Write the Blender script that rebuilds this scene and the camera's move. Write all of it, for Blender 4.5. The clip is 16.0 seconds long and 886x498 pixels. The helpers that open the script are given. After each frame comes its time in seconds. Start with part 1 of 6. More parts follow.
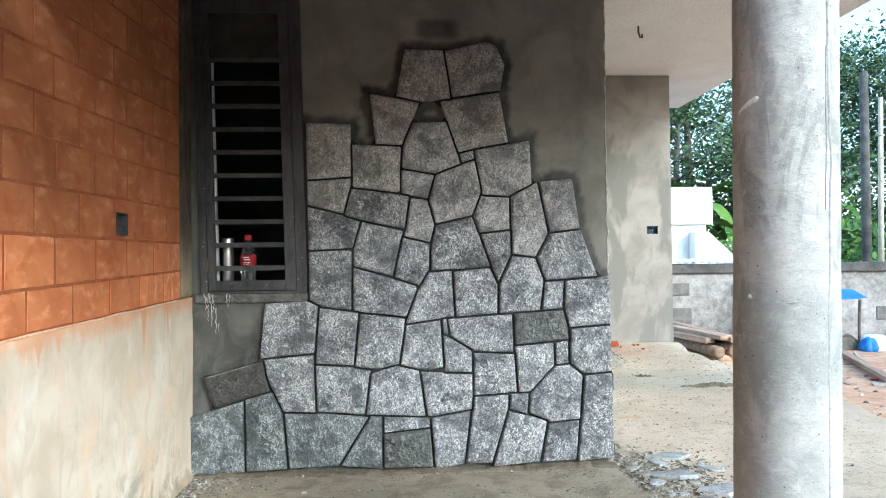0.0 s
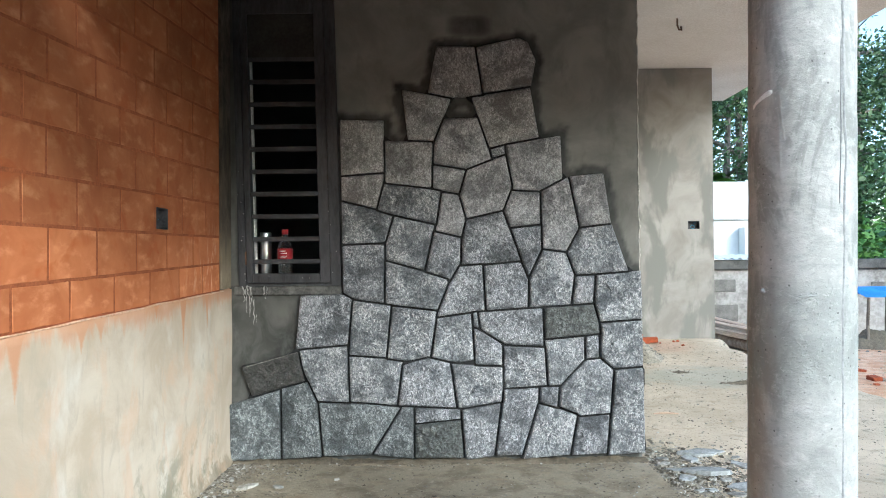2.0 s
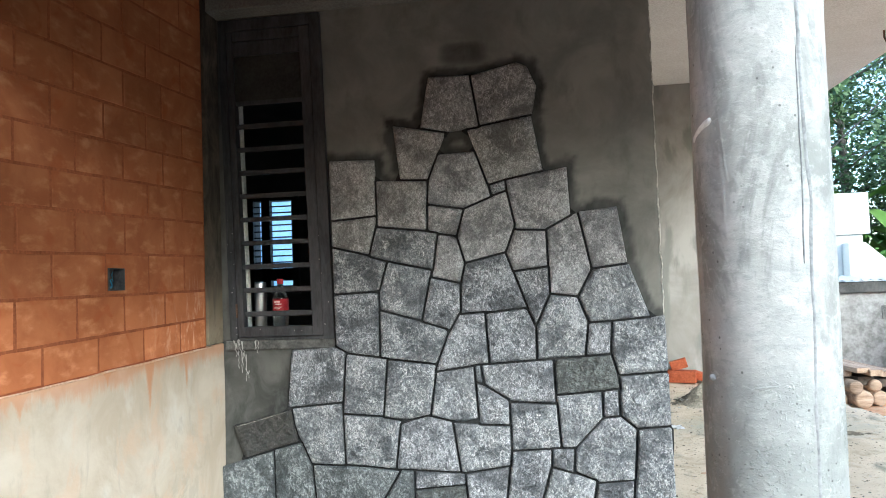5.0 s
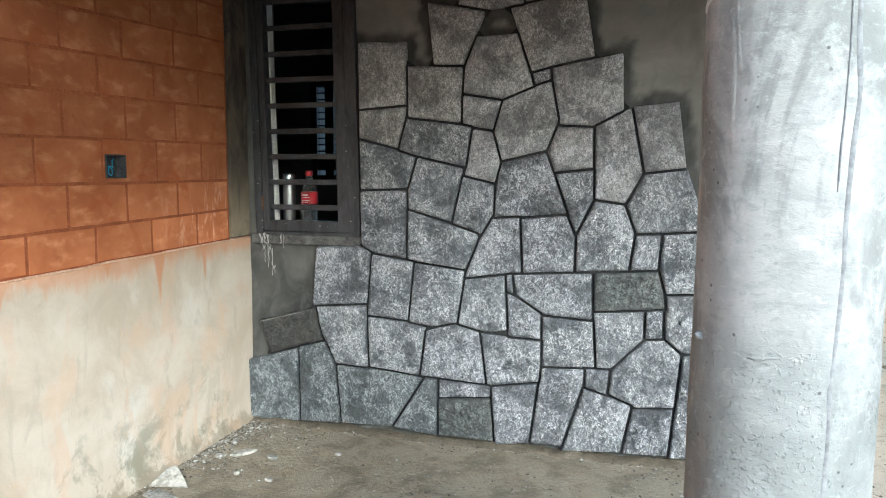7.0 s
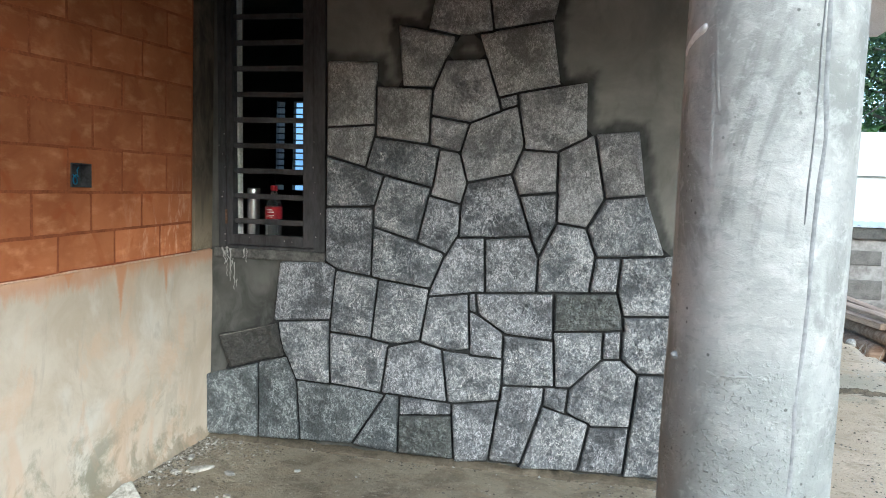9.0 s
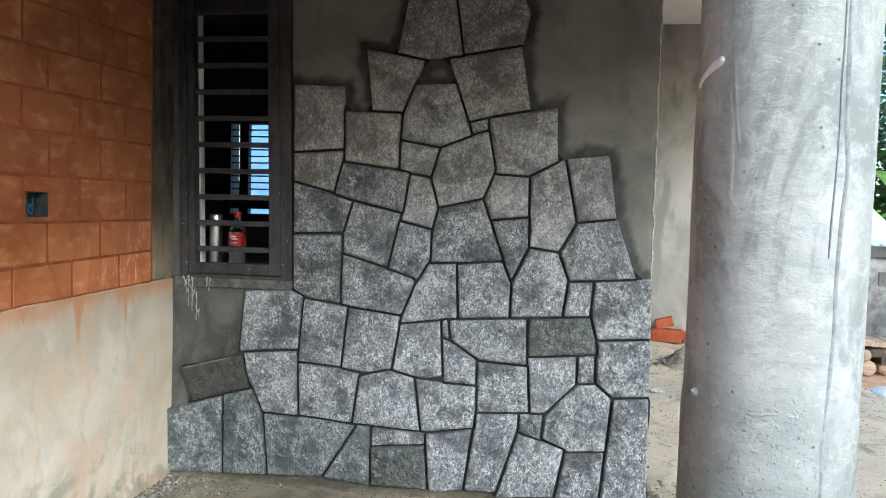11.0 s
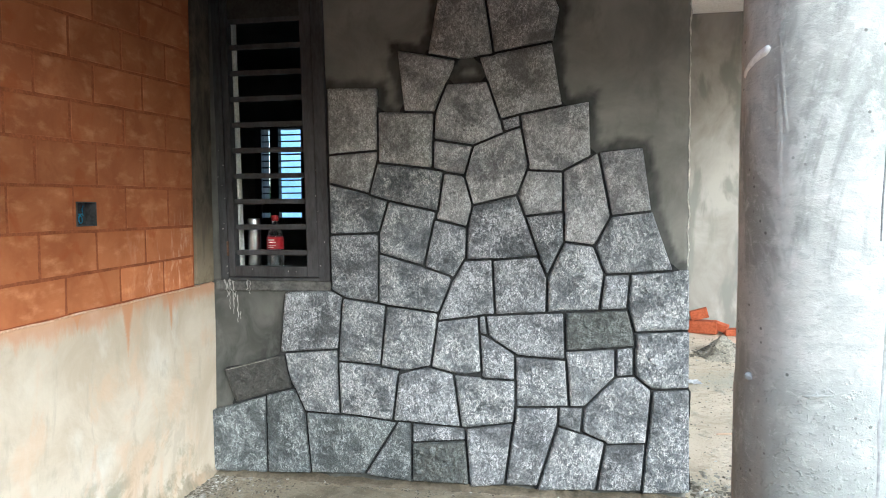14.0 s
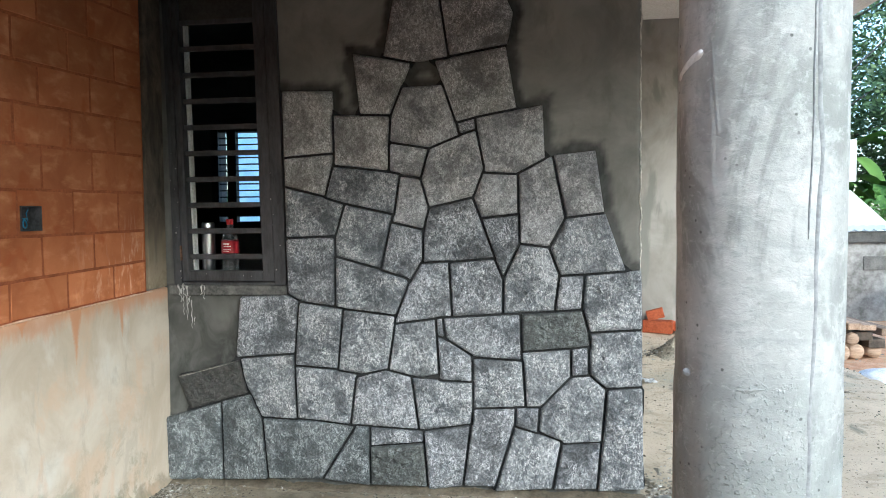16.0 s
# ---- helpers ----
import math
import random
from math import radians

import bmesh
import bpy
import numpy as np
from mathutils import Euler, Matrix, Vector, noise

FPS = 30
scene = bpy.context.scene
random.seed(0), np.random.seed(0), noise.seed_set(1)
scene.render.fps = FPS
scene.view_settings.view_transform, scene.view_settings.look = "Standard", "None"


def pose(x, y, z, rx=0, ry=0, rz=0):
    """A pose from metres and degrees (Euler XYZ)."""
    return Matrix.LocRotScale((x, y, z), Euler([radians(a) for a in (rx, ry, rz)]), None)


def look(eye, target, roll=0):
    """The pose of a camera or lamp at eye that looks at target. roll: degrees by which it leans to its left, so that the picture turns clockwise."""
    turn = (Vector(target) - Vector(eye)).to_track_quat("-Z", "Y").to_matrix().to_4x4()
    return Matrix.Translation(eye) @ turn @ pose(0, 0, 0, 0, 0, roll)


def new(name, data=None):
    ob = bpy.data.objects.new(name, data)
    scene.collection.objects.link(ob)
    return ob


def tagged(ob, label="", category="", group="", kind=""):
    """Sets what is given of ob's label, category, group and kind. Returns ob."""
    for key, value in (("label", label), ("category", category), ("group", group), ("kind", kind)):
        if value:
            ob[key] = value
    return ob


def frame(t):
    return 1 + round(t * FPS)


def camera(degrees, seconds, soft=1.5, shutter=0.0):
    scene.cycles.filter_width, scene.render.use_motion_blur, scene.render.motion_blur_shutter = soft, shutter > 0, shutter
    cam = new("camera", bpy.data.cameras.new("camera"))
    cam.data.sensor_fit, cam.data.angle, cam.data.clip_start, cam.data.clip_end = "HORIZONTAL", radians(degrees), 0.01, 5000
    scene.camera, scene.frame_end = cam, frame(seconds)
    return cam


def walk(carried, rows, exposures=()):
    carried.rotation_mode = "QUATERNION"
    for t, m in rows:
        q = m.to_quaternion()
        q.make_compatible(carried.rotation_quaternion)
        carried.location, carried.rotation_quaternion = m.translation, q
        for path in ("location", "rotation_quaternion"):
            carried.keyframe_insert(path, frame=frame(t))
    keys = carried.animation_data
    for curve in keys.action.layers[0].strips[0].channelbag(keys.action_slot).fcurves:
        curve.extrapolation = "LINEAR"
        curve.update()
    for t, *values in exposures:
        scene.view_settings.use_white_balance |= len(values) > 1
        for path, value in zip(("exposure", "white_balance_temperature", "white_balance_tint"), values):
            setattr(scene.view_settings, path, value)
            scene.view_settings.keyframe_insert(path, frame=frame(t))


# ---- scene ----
cam = camera(64.2, 16.0, soft=1.0)
PATH = [
    (0, (1.11, -3.73, 1.103), (1.22, -1.734, 1.136), -0.7),
    (0.5, (1.141, -3.793, 1.117), (1.197, -1.796, 1.199), -0.9),
    (1, (1.195, -3.794, 1.095), (1.246, -1.795, 1.12), -0.8),
    (1.5, (1.196, -3.798, 1.095), (1.206, -1.798, 1.107), -0.5),
    (2, (1.194, -3.785, 1.096), (1.171, -1.785, 1.117), -0.5),
    (2.5, (1.188, -3.78, 1.094), (1.164, -1.781, 1.106), -0.4),
    (3, (1.196, -3.776, 1.092), (1.175, -1.777, 1.097), -0.4),
    (3.5, (1.19, -3.756, 1.077), (1.097, -1.759, 1.055), -0.4),
    (4, (1.263, -3.72, 1.096), (1.218, -1.722, 1.146), -4.3),
    (4.2, (1.38, -3.675, 1.119), (1.224, -1.684, 1.221), -4.9),
    (6.3, (1.811, -3.122, 1.273), (1.367, -1.173, 1.22), 0.9),
    (6.5, (1.851, -3.108, 1.263), (1.292, -1.192, 1.149), 0.1),
    (7, (1.906, -3.071, 1.236), (1.351, -1.161, 1.027), 0.2),
    (7.5, (1.909, -3.093, 1.246), (1.427, -1.158, 1.091), 0.7),
    (8, (1.884, -3.115, 1.245), (1.417, -1.177, 1.089), 1.7),
    (8.2, (1.855, -3.128, 1.241), (1.421, -1.181, 1.092), 2.2),
    (10.3, (1.852, -3.136, 1.244), (1.445, -1.184, 1.075), 1.8),
    (10.5, (1.838, -3.143, 1.252), (1.455, -1.186, 1.095), 1.7),
    (11, (1.747, -3.104, 1.263), (1.464, -1.126, 1.167), 1.5),
    (11.5, (1.669, -3.147, 1.24), (1.182, -1.213, 1.09), 2.8),
    (12, (1.686, -3.136, 1.247), (1.262, -1.184, 1.154), 1.1),
    (12.5, (1.697, -3.129, 1.258), (1.333, -1.164, 1.183), 0.1),
    (13, (1.695, -3.139, 1.26), (1.344, -1.172, 1.18), 0.6),
    (13.5, (1.698, -3.145, 1.256), (1.348, -1.178, 1.159), 0.2),
    (14, (1.708, -3.145, 1.258), (1.354, -1.179, 1.158), -0.3),
    (14.5, (1.709, -3.147, 1.258), (1.372, -1.179, 1.142), -0.4),
    (15, (1.722, -3.146, 1.257), (1.427, -1.172, 1.132), -1.0),
    (15.5, (1.73, -3.145, 1.251), (1.448, -1.17, 1.113), -1.2),
    (16, (1.74, -3.146, 1.254), (1.488, -1.165, 1.163), -0.6),
]
# the phone's own exposure drifts on the way
EXPOSURE = [(0.0, 2.26), (0.5, 2.16), (1.0, 2.12), (2.0, 2.06), (3.5, 2.06), (4.0, 2.10), (6.5, 2.26), (7.0, 2.16), (7.5, 2.01), (8.0, 1.88), (10.5, 1.88), (11.0, 1.96), (11.5, 2.26), (12.0, 2.46), (12.5, 2.46), (13.5, 2.38), (14.5, 2.28), (15.0, 2.18), (15.5, 2.08), (16.0, 2.02)]
walk(cam, [(t, look(eye, target, roll)) for t, eye, target, roll in PATH], [(t, stops, 5720, 0) for t, stops in EXPOSURE])

# ---- world and light ----
world = bpy.data.worlds.new("overcast_sky")
scene.world = world
world.use_nodes = True
wn = world.node_tree.nodes
sky = wn.new("ShaderNodeTexSky")
sky.sky_type = "NISHITA"
sky.sun_disc = False
sky.sun_elevation, sky.sun_rotation = radians(23.7), radians(141.8)
sky.dust_density, sky.ozone_density = 1.5, 1.5
world.node_tree.links.new(sky.outputs[0], wn["Background"].inputs[0])
wn["Background"].inputs[1].default_value = 0.15
sun = new("sun", bpy.data.lights.new("sun", "SUN"))
sun.data.energy, sun.data.angle, sun.data.color = 0.66, radians(15), (1.0, 0.985, 0.96)
sun.matrix_world = look((5.5, -7.0, 3.9), (0, 0, 0))


# ---- materials ----
def node(tree, kind, values=(), **settings):
    n = tree.nodes.new("ShaderNode" + kind)
    for key, value in settings.items():
        if key == "operation":
            n.operation = value
        elif key == "blend_type":
            n.blend_type = value
        elif key == "feature":
            n.feature = value
    for key, value in values:
        if isinstance(value, bpy.types.NodeSocket):
            tree.links.new(value, n.inputs[key])
        else:
            n.inputs[key].default_value = value
    return n


def mix(tree, fac, a, b, how="MIX"):
    n = tree.nodes.new("ShaderNodeMix")
    n.data_type, n.blend_type = "RGBA", how
    for key, value in ((0, fac), (6, a), (7, b)):
        if isinstance(value, bpy.types.NodeSocket):
            tree.links.new(value, n.inputs[key])
        else:
            n.inputs[key].default_value = value if key == 0 else (*value, 1)[:4]
    return n.outputs[2]


def ramp(tree, value, low, high):
    n = tree.nodes.new("ShaderNodeMapRange")
    n.interpolation_type = "SMOOTHSTEP"
    tree.links.new(value, n.inputs[0])
    n.inputs[1].default_value, n.inputs[2].default_value = low, high
    return n.outputs[0]


def noise_tex(tree, coords, scale, detail=5, rough=0.55, warp=0.0):
    return node(tree, "TexNoise", [("Vector", coords), ("Scale", scale), ("Detail", detail), ("Roughness", rough), ("Distortion", warp)]).outputs[0]


def bumped(tree, bsdf, heights):
    """heights: (socket, strength, distance), coarse first."""
    last = None
    for h, strength, distance in heights:
        n = node(tree, "Bump", [("Height", h), ("Strength", strength), ("Distance", distance)])
        if last:
            tree.links.new(last, n.inputs["Normal"])
        last = n.outputs[0]
    tree.links.new(last, bsdf.inputs["Normal"])


def blank(name, rough=0.85, spec=0.3):
    m = bpy.data.materials.new(name)
    m.use_nodes = True
    tree = m.node_tree
    bsdf = tree.nodes["Principled BSDF"]
    bsdf.inputs["Roughness"].default_value = rough
    bsdf.inputs["Specular IOR Level"].default_value = spec
    coords = tree.nodes.new("ShaderNodeTexCoord").outputs["Object"]
    return m, tree, bsdf, coords


def stretched(tree, coords, sx, sy, sz):
    return node(tree, "Mapping", [("Vector", coords), ("Scale", (sx, sy, sz))]).outputs[0]


def simple(name, a, b, scale=8.0, rough=0.85, bump=0.3, depth=0.004, fine=90.0, spec=0.3, stretch=(1, 1, 1), metal=0.0, per_object=0.0):
    """A two-tone surface: large patches, fine grain, relief."""
    m, tree, bsdf, coords = blank(name, rough, spec)
    coords = stretched(tree, coords, *stretch)
    if per_object:
        rnd = tree.nodes.new("ShaderNodeObjectInfo").outputs["Random"]
        shift = node(tree, "VectorMath", [(0, coords), (1, (0, 0, 0))], operation="ADD")
        comb = node(tree, "CombineXYZ", [("X", node(tree, "Math", [(0, rnd), (1, 37.0)], operation="MULTIPLY").outputs[0]), ("Y", rnd), ("Z", rnd)])
        tree.links.new(comb.outputs[0], shift.inputs[1])
        coords = shift.outputs[0]
    big = noise_tex(tree, coords, scale, 4, 0.6)
    small = noise_tex(tree, coords, fine, 4, 0.65)
    col = mix(tree, ramp(tree, big, 0.35, 0.65), a, b)
    col = mix(tree, 0.35, col, mix(tree, ramp(tree, small, 0.3, 0.7), tuple(0.55 * v for v in a), tuple(min(1.0, 1.3 * v) for v in b)))
    if per_object:
        val = node(tree, "MapRange", [(0, rnd), (3, 1 - per_object), (4, 1 + per_object)]).outputs[0]
        col = mix(tree, 1.0, col, node(tree, "CombineColor", [(0, val), (1, val), (2, val)]).outputs[0], "MULTIPLY")
    tree.links.new(col, bsdf.inputs["Base Color"])
    bsdf.inputs["Metallic"].default_value = metal
    bumped(tree, bsdf, [(big, bump * 0.6, depth * 2), (small, bump, depth)])
    return m


def granite(name="split_granite", dark=(0.090, 0.096, 0.104), mid=(0.234, 0.245, 0.262), pale=(0.61, 0.617, 0.645)):
    """Split grey granite with mica: hollows painted darker and crests paler for relief shading, each stone a little
    different.
    """
    m, tree, bsdf, coords = blank(name, 0.6, 0.4)
    rnd = tree.nodes.new("ShaderNodeObjectInfo").outputs["Random"]

    def times(a, b, how="MULTIPLY"):
        return node(tree, "Math", [(0, a), (1, b)], operation=how).outputs[0]
    comb = node(tree, "CombineXYZ", [("X", times(rnd, 53.0)), ("Y", rnd), ("Z", rnd)]).outputs[0]
    p = node(tree, "VectorMath", [(0, coords), (1, comb)], operation="ADD").outputs[0]
    relief = node(tree, "Attribute")
    relief.attribute_name = "relief"
    high = relief.outputs["Fac"]
    speck = noise_tex(tree, stretched(tree, p, 1.1, 1.0, 0.9), 190, 3, 0.75, 0.5)
    crest = noise_tex(tree, stretched(tree, p, 1.1, 1.0, 0.85), 52, 5, 0.7, 0.9)
    patch = noise_tex(tree, p, 7.5, 4, 0.6, 0.5)
    grain = noise_tex(tree, p, 330, 2, 0.7)
    # relief enters the colour: hollows darken and crests brighten as shading would
    tone = times(times(times(speck, 0.50), times(crest, 0.36), "ADD"), times(times(patch, 0.48), times(high, 0.22), "ADD"), "ADD")
    each = node(tree, "MapRange", [(0, node(tree, "Math", [(0, times(rnd, 7.3))], operation="FRACT").outputs[0]), (3, -0.02), (4, 0.02)]).outputs[0]
    tone = times(tone, each, "ADD")
    col = mix(tree, ramp(tree, tone, 0.68, 0.83), dark, mid)
    col = mix(tree, ramp(tree, tone, 0.83, 1.0), col, pale)
    drift = ramp(tree, times(patch, times(high, 0.25), "ADD"), 0.52, 0.70)
    # thin white crinkles in drifts painted as glints, each stone split along its own grain
    lie = node(tree, "CombineXYZ", [("Y", node(tree, "MapRange", [(0, node(tree, "Math", [(0, times(rnd, 17.7))], operation="FRACT").outputs[0]), (3, -0.9), (4, 0.9)]).outputs[0])]).outputs[0]
    along = node(tree, "Mapping", [("Vector", p), ("Rotation", lie), ("Scale", (1.0, 1.0, 0.72))]).outputs[0]
    flake = noise_tex(tree, along, 88, 5, 0.78, 0.9)
    crinkle = noise_tex(tree, along, 30, 5, 0.66, 1.5)
    thread = node(tree, "Math", [(0, times(crinkle, 0.5, "SUBTRACT"))], operation="ABSOLUTE").outputs[0]
    thread = times(ramp(tree, thread, 0.034, 0.010), ramp(tree, flake, 0.40, 0.52))
    col = mix(tree, times(ramp(tree, flake, 0.475, 0.39), 0.5), col, tuple(0.75 * v for v in dark))
    fleck = times(ramp(tree, flake, 0.55, 0.61), times(drift, 0.6))
    col = mix(tree, fleck, col, tuple(min(0.9, 1.15 * v) for v in pale))
    col = mix(tree, times(thread, times(times(drift, 0.85), 0.14, "ADD")), col, tuple(min(0.9, 1.4 * v) for v in pale))
    col = mix(tree, times(ramp(tree, grain, 0.47, 0.36), 0.5), col, tuple(0.6 * v for v in dark))
    tree.links.new(col, bsdf.inputs["Base Color"])
    bumped(tree, bsdf, [(crest, 0.6, 0.010), (crinkle, 0.9, 0.014), (flake, 1.0, 0.009), (speck, 0.9, 0.004)])
    return m


def dark_granite(name="dark_wet_granite", low=(0.075, 0.082, 0.08), high=(0.185, 0.198, 0.195)):
    m, tree, bsdf, coords = blank(name, 0.55, 0.45)
    grain = noise_tex(tree, coords, 150, 4, 0.7)
    flake = noise_tex(tree, coords, 30, 5, 0.7, 0.8)
    base = mix(tree, ramp(tree, flake, 0.42, 0.62), low, high)
    base = mix(tree, ramp(tree, flake, 0.62, 0.74), base, (0.36, 0.37, 0.365))
    base = mix(tree, ramp(tree, grain, 0.52, 0.4), base, (0.05, 0.05, 0.045))
    tree.links.new(base, bsdf.inputs["Base Color"])
    bumped(tree, bsdf, [(flake, 0.9, 0.02), (grain, 0.6, 0.004)])
    return m


def wall_plaster():
    """Grey cement plaster with trowel clouds; the damp attribute marks the wet cement round the cladding and painted
    corner shade.
    """
    m, tree, bsdf, coords = blank("grey_cement_plaster", 0.8, 0.3)
    cloud = noise_tex(tree, coords, 3.2, 6, 0.62, 0.6)
    blot = noise_tex(tree, stretched(tree, coords, 1, 1, 0.5), 8, 5, 0.6)
    fine = noise_tex(tree, coords, 130, 3, 0.6)
    col = mix(tree, ramp(tree, cloud, 0.3, 0.7), (0.16, 0.155, 0.139), (0.25, 0.242, 0.219))
    col = mix(tree, ramp(tree, blot, 0.52, 0.75), col, (0.15, 0.145, 0.127))
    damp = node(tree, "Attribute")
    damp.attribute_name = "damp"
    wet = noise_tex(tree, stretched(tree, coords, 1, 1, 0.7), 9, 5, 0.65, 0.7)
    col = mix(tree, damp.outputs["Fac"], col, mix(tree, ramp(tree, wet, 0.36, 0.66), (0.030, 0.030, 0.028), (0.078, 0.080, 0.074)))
    tree.links.new(col, bsdf.inputs["Base Color"])
    bumped(tree, bsdf, [(cloud, 0.25, 0.02), (blot, 0.2, 0.006), (fine, 0.25, 0.0015)])
    return m


def far_plaster():
    m, tree, bsdf, coords = blank("patchy_cement_plaster", 0.85, 0.25)
    cloud = noise_tex(tree, coords, 2.6, 6, 0.6, 0.8)
    blot = noise_tex(tree, stretched(tree, coords, 1, 1, 0.4), 3.4, 5, 0.55, 0.3)
    fine = noise_tex(tree, coords, 90, 3, 0.6)
    col = mix(tree, ramp(tree, cloud, 0.3, 0.7), (0.235, 0.217, 0.196), (0.345, 0.322, 0.296))
    col = mix(tree, ramp(tree, blot, 0.49, 0.59), col, (0.203, 0.198, 0.180))
    tree.links.new(col, bsdf.inputs["Base Color"])
    bumped(tree, bsdf, [(cloud, 0.2, 0.02), (fine, 0.2, 0.002)])
    return m


def dado_plaster():
    """Pale lime-washed plaster with orange runs below the brick edge, grey dirt and moss stains low down."""
    m, tree, bsdf, coords = blank("pale_stained_plaster", 0.82, 0.3)
    sep = node(tree, "SeparateXYZ", [("Vector", coords)]).outputs
    cloud = noise_tex(tree, coords, 3.0, 6, 0.62, 0.5)
    wash = noise_tex(tree, stretched(tree, coords, 1, 1, 0.6), 4.0, 5, 0.6, 0.2)
    fine = noise_tex(tree, coords, 110, 3, 0.65)
    col = mix(tree, ramp(tree, cloud, 0.32, 0.68), (0.47, 0.395, 0.305), (0.60, 0.53, 0.44))
    col = mix(tree, ramp(tree, wash, 0.54, 0.72), col, (0.62, 0.58, 0.515))
    smudge = noise_tex(tree, stretched(tree, coords, 1, 1.4, 0.45), 7.5, 6, 0.68, 0.6)
    col = mix(tree, node(tree, "Math", [(0, ramp(tree, smudge, 0.52, 0.66)), (1, 0.45)], operation="MULTIPLY").outputs[0], col, (0.40, 0.355, 0.29))
    moss = noise_tex(tree, coords, 4.3, 6, 0.7, 0.3)
    col = mix(tree, node(tree, "Math", [(0, ramp(tree, moss, 0.50, 0.64)), (1, ramp(tree, sep[2], 0.50, 0.06))], operation="MULTIPLY").outputs[0], col, (0.285, 0.265, 0.20))
    grime = noise_tex(tree, coords, 14, 5, 0.7, 0.3)
    low = node(tree, "MapRange", [(0, sep[2]), (1, 0.16), (2, 0.0), (3, -0.30), (4, 0.16)]).outputs[0]
    col = mix(tree, node(tree, "Math", [(0, ramp(tree, node(tree, "Math", [(0, grime), (1, low)], operation="ADD").outputs[0], 0.46, 0.62)), (1, 0.7)], operation="MULTIPLY").outputs[0], col, (0.27, 0.225, 0.16))
    # soft orange haze under the brick edge, and the few runs that got further down
    def calc(a, b, how):
        return node(tree, "Math", [(0, a), (1, b)], operation=how).outputs[0]
    edge = calc(sep[2], calc(sep[1], 0.020, "MULTIPLY"), "SUBTRACT")
    rag = noise_tex(tree, stretched(tree, coords, 1, 1, 0.3), 17, 5, 0.7, 0.3)
    haze = calc(ramp(tree, calc(calc(edge, calc(wash, 0.20, "MULTIPLY"), "ADD"), calc(rag, 0.14, "MULTIPLY"), "ADD"), 1.015, 1.09), 0.6, "MULTIPLY")
    jag = calc(calc(fine, 0.5, "SUBTRACT"), 0.018, "MULTIPLY")
    for y0, half, low, strength in ((-0.94, 0.040, 0.845, 0.8), (-0.655, 0.034, 0.70, 0.75), (-0.343, 0.030, 0.755, 0.75), (-0.78, 0.02, 0.84, 0.5), (-1.40, 0.07, 0.81, 0.6), (-1.52, 0.09, 0.79, 0.65), (-1.20, 0.05, 0.86, 0.5), (-1.866, 0.05, 0.70, 0.7), (-2.2, 0.06, 0.74, 0.6)):
        up = node(tree, "MapRange", [(0, sep[2]), (1, low), (2, 0.92), (3, 0.0), (4, 1.0)]).outputs[0]
        wide = calc(calc(calc(up, 2.2, "POWER"), 1.25 * half, "MULTIPLY"), calc(calc(calc(up, 5.0, "MULTIPLY"), 1.0, "MINIMUM"), 0.007, "MULTIPLY"), "ADD")
        wide = calc(wide, calc(calc(up, 0.001, "LESS_THAN"), 0.03, "MULTIPLY"), "SUBTRACT")
        off = calc(calc(sep[1], y0, "SUBTRACT"), calc(calc(wash, 0.5, "SUBTRACT"), 0.05, "MULTIPLY"), "ADD")
        gap = calc(calc(wide, node(tree, "Math", [(0, off)], operation="ABSOLUTE").outputs[0], "SUBTRACT"), jag, "ADD")
        haze = calc(haze, calc(ramp(tree, gap, -0.006, 0.012), strength, "MULTIPLY"), "MAXIMUM")
    peach = noise_tex(tree, stretched(tree, coords, 1, 1, 0.6), 5.5, 5, 0.62, 0.4)
    col = mix(tree, calc(ramp(tree, peach, 0.50, 0.64), 0.42, "MULTIPLY"), col, (0.60, 0.41, 0.28))
    col = mix(tree, haze, col, (0.54, 0.235, 0.105))
    tree.links.new(col, bsdf.inputs["Base Color"])
    bumped(tree, bsdf, [(cloud, 0.3, 0.02), (wash, 0.15, 0.006), (fine, 0.3, 0.002)])
    return m


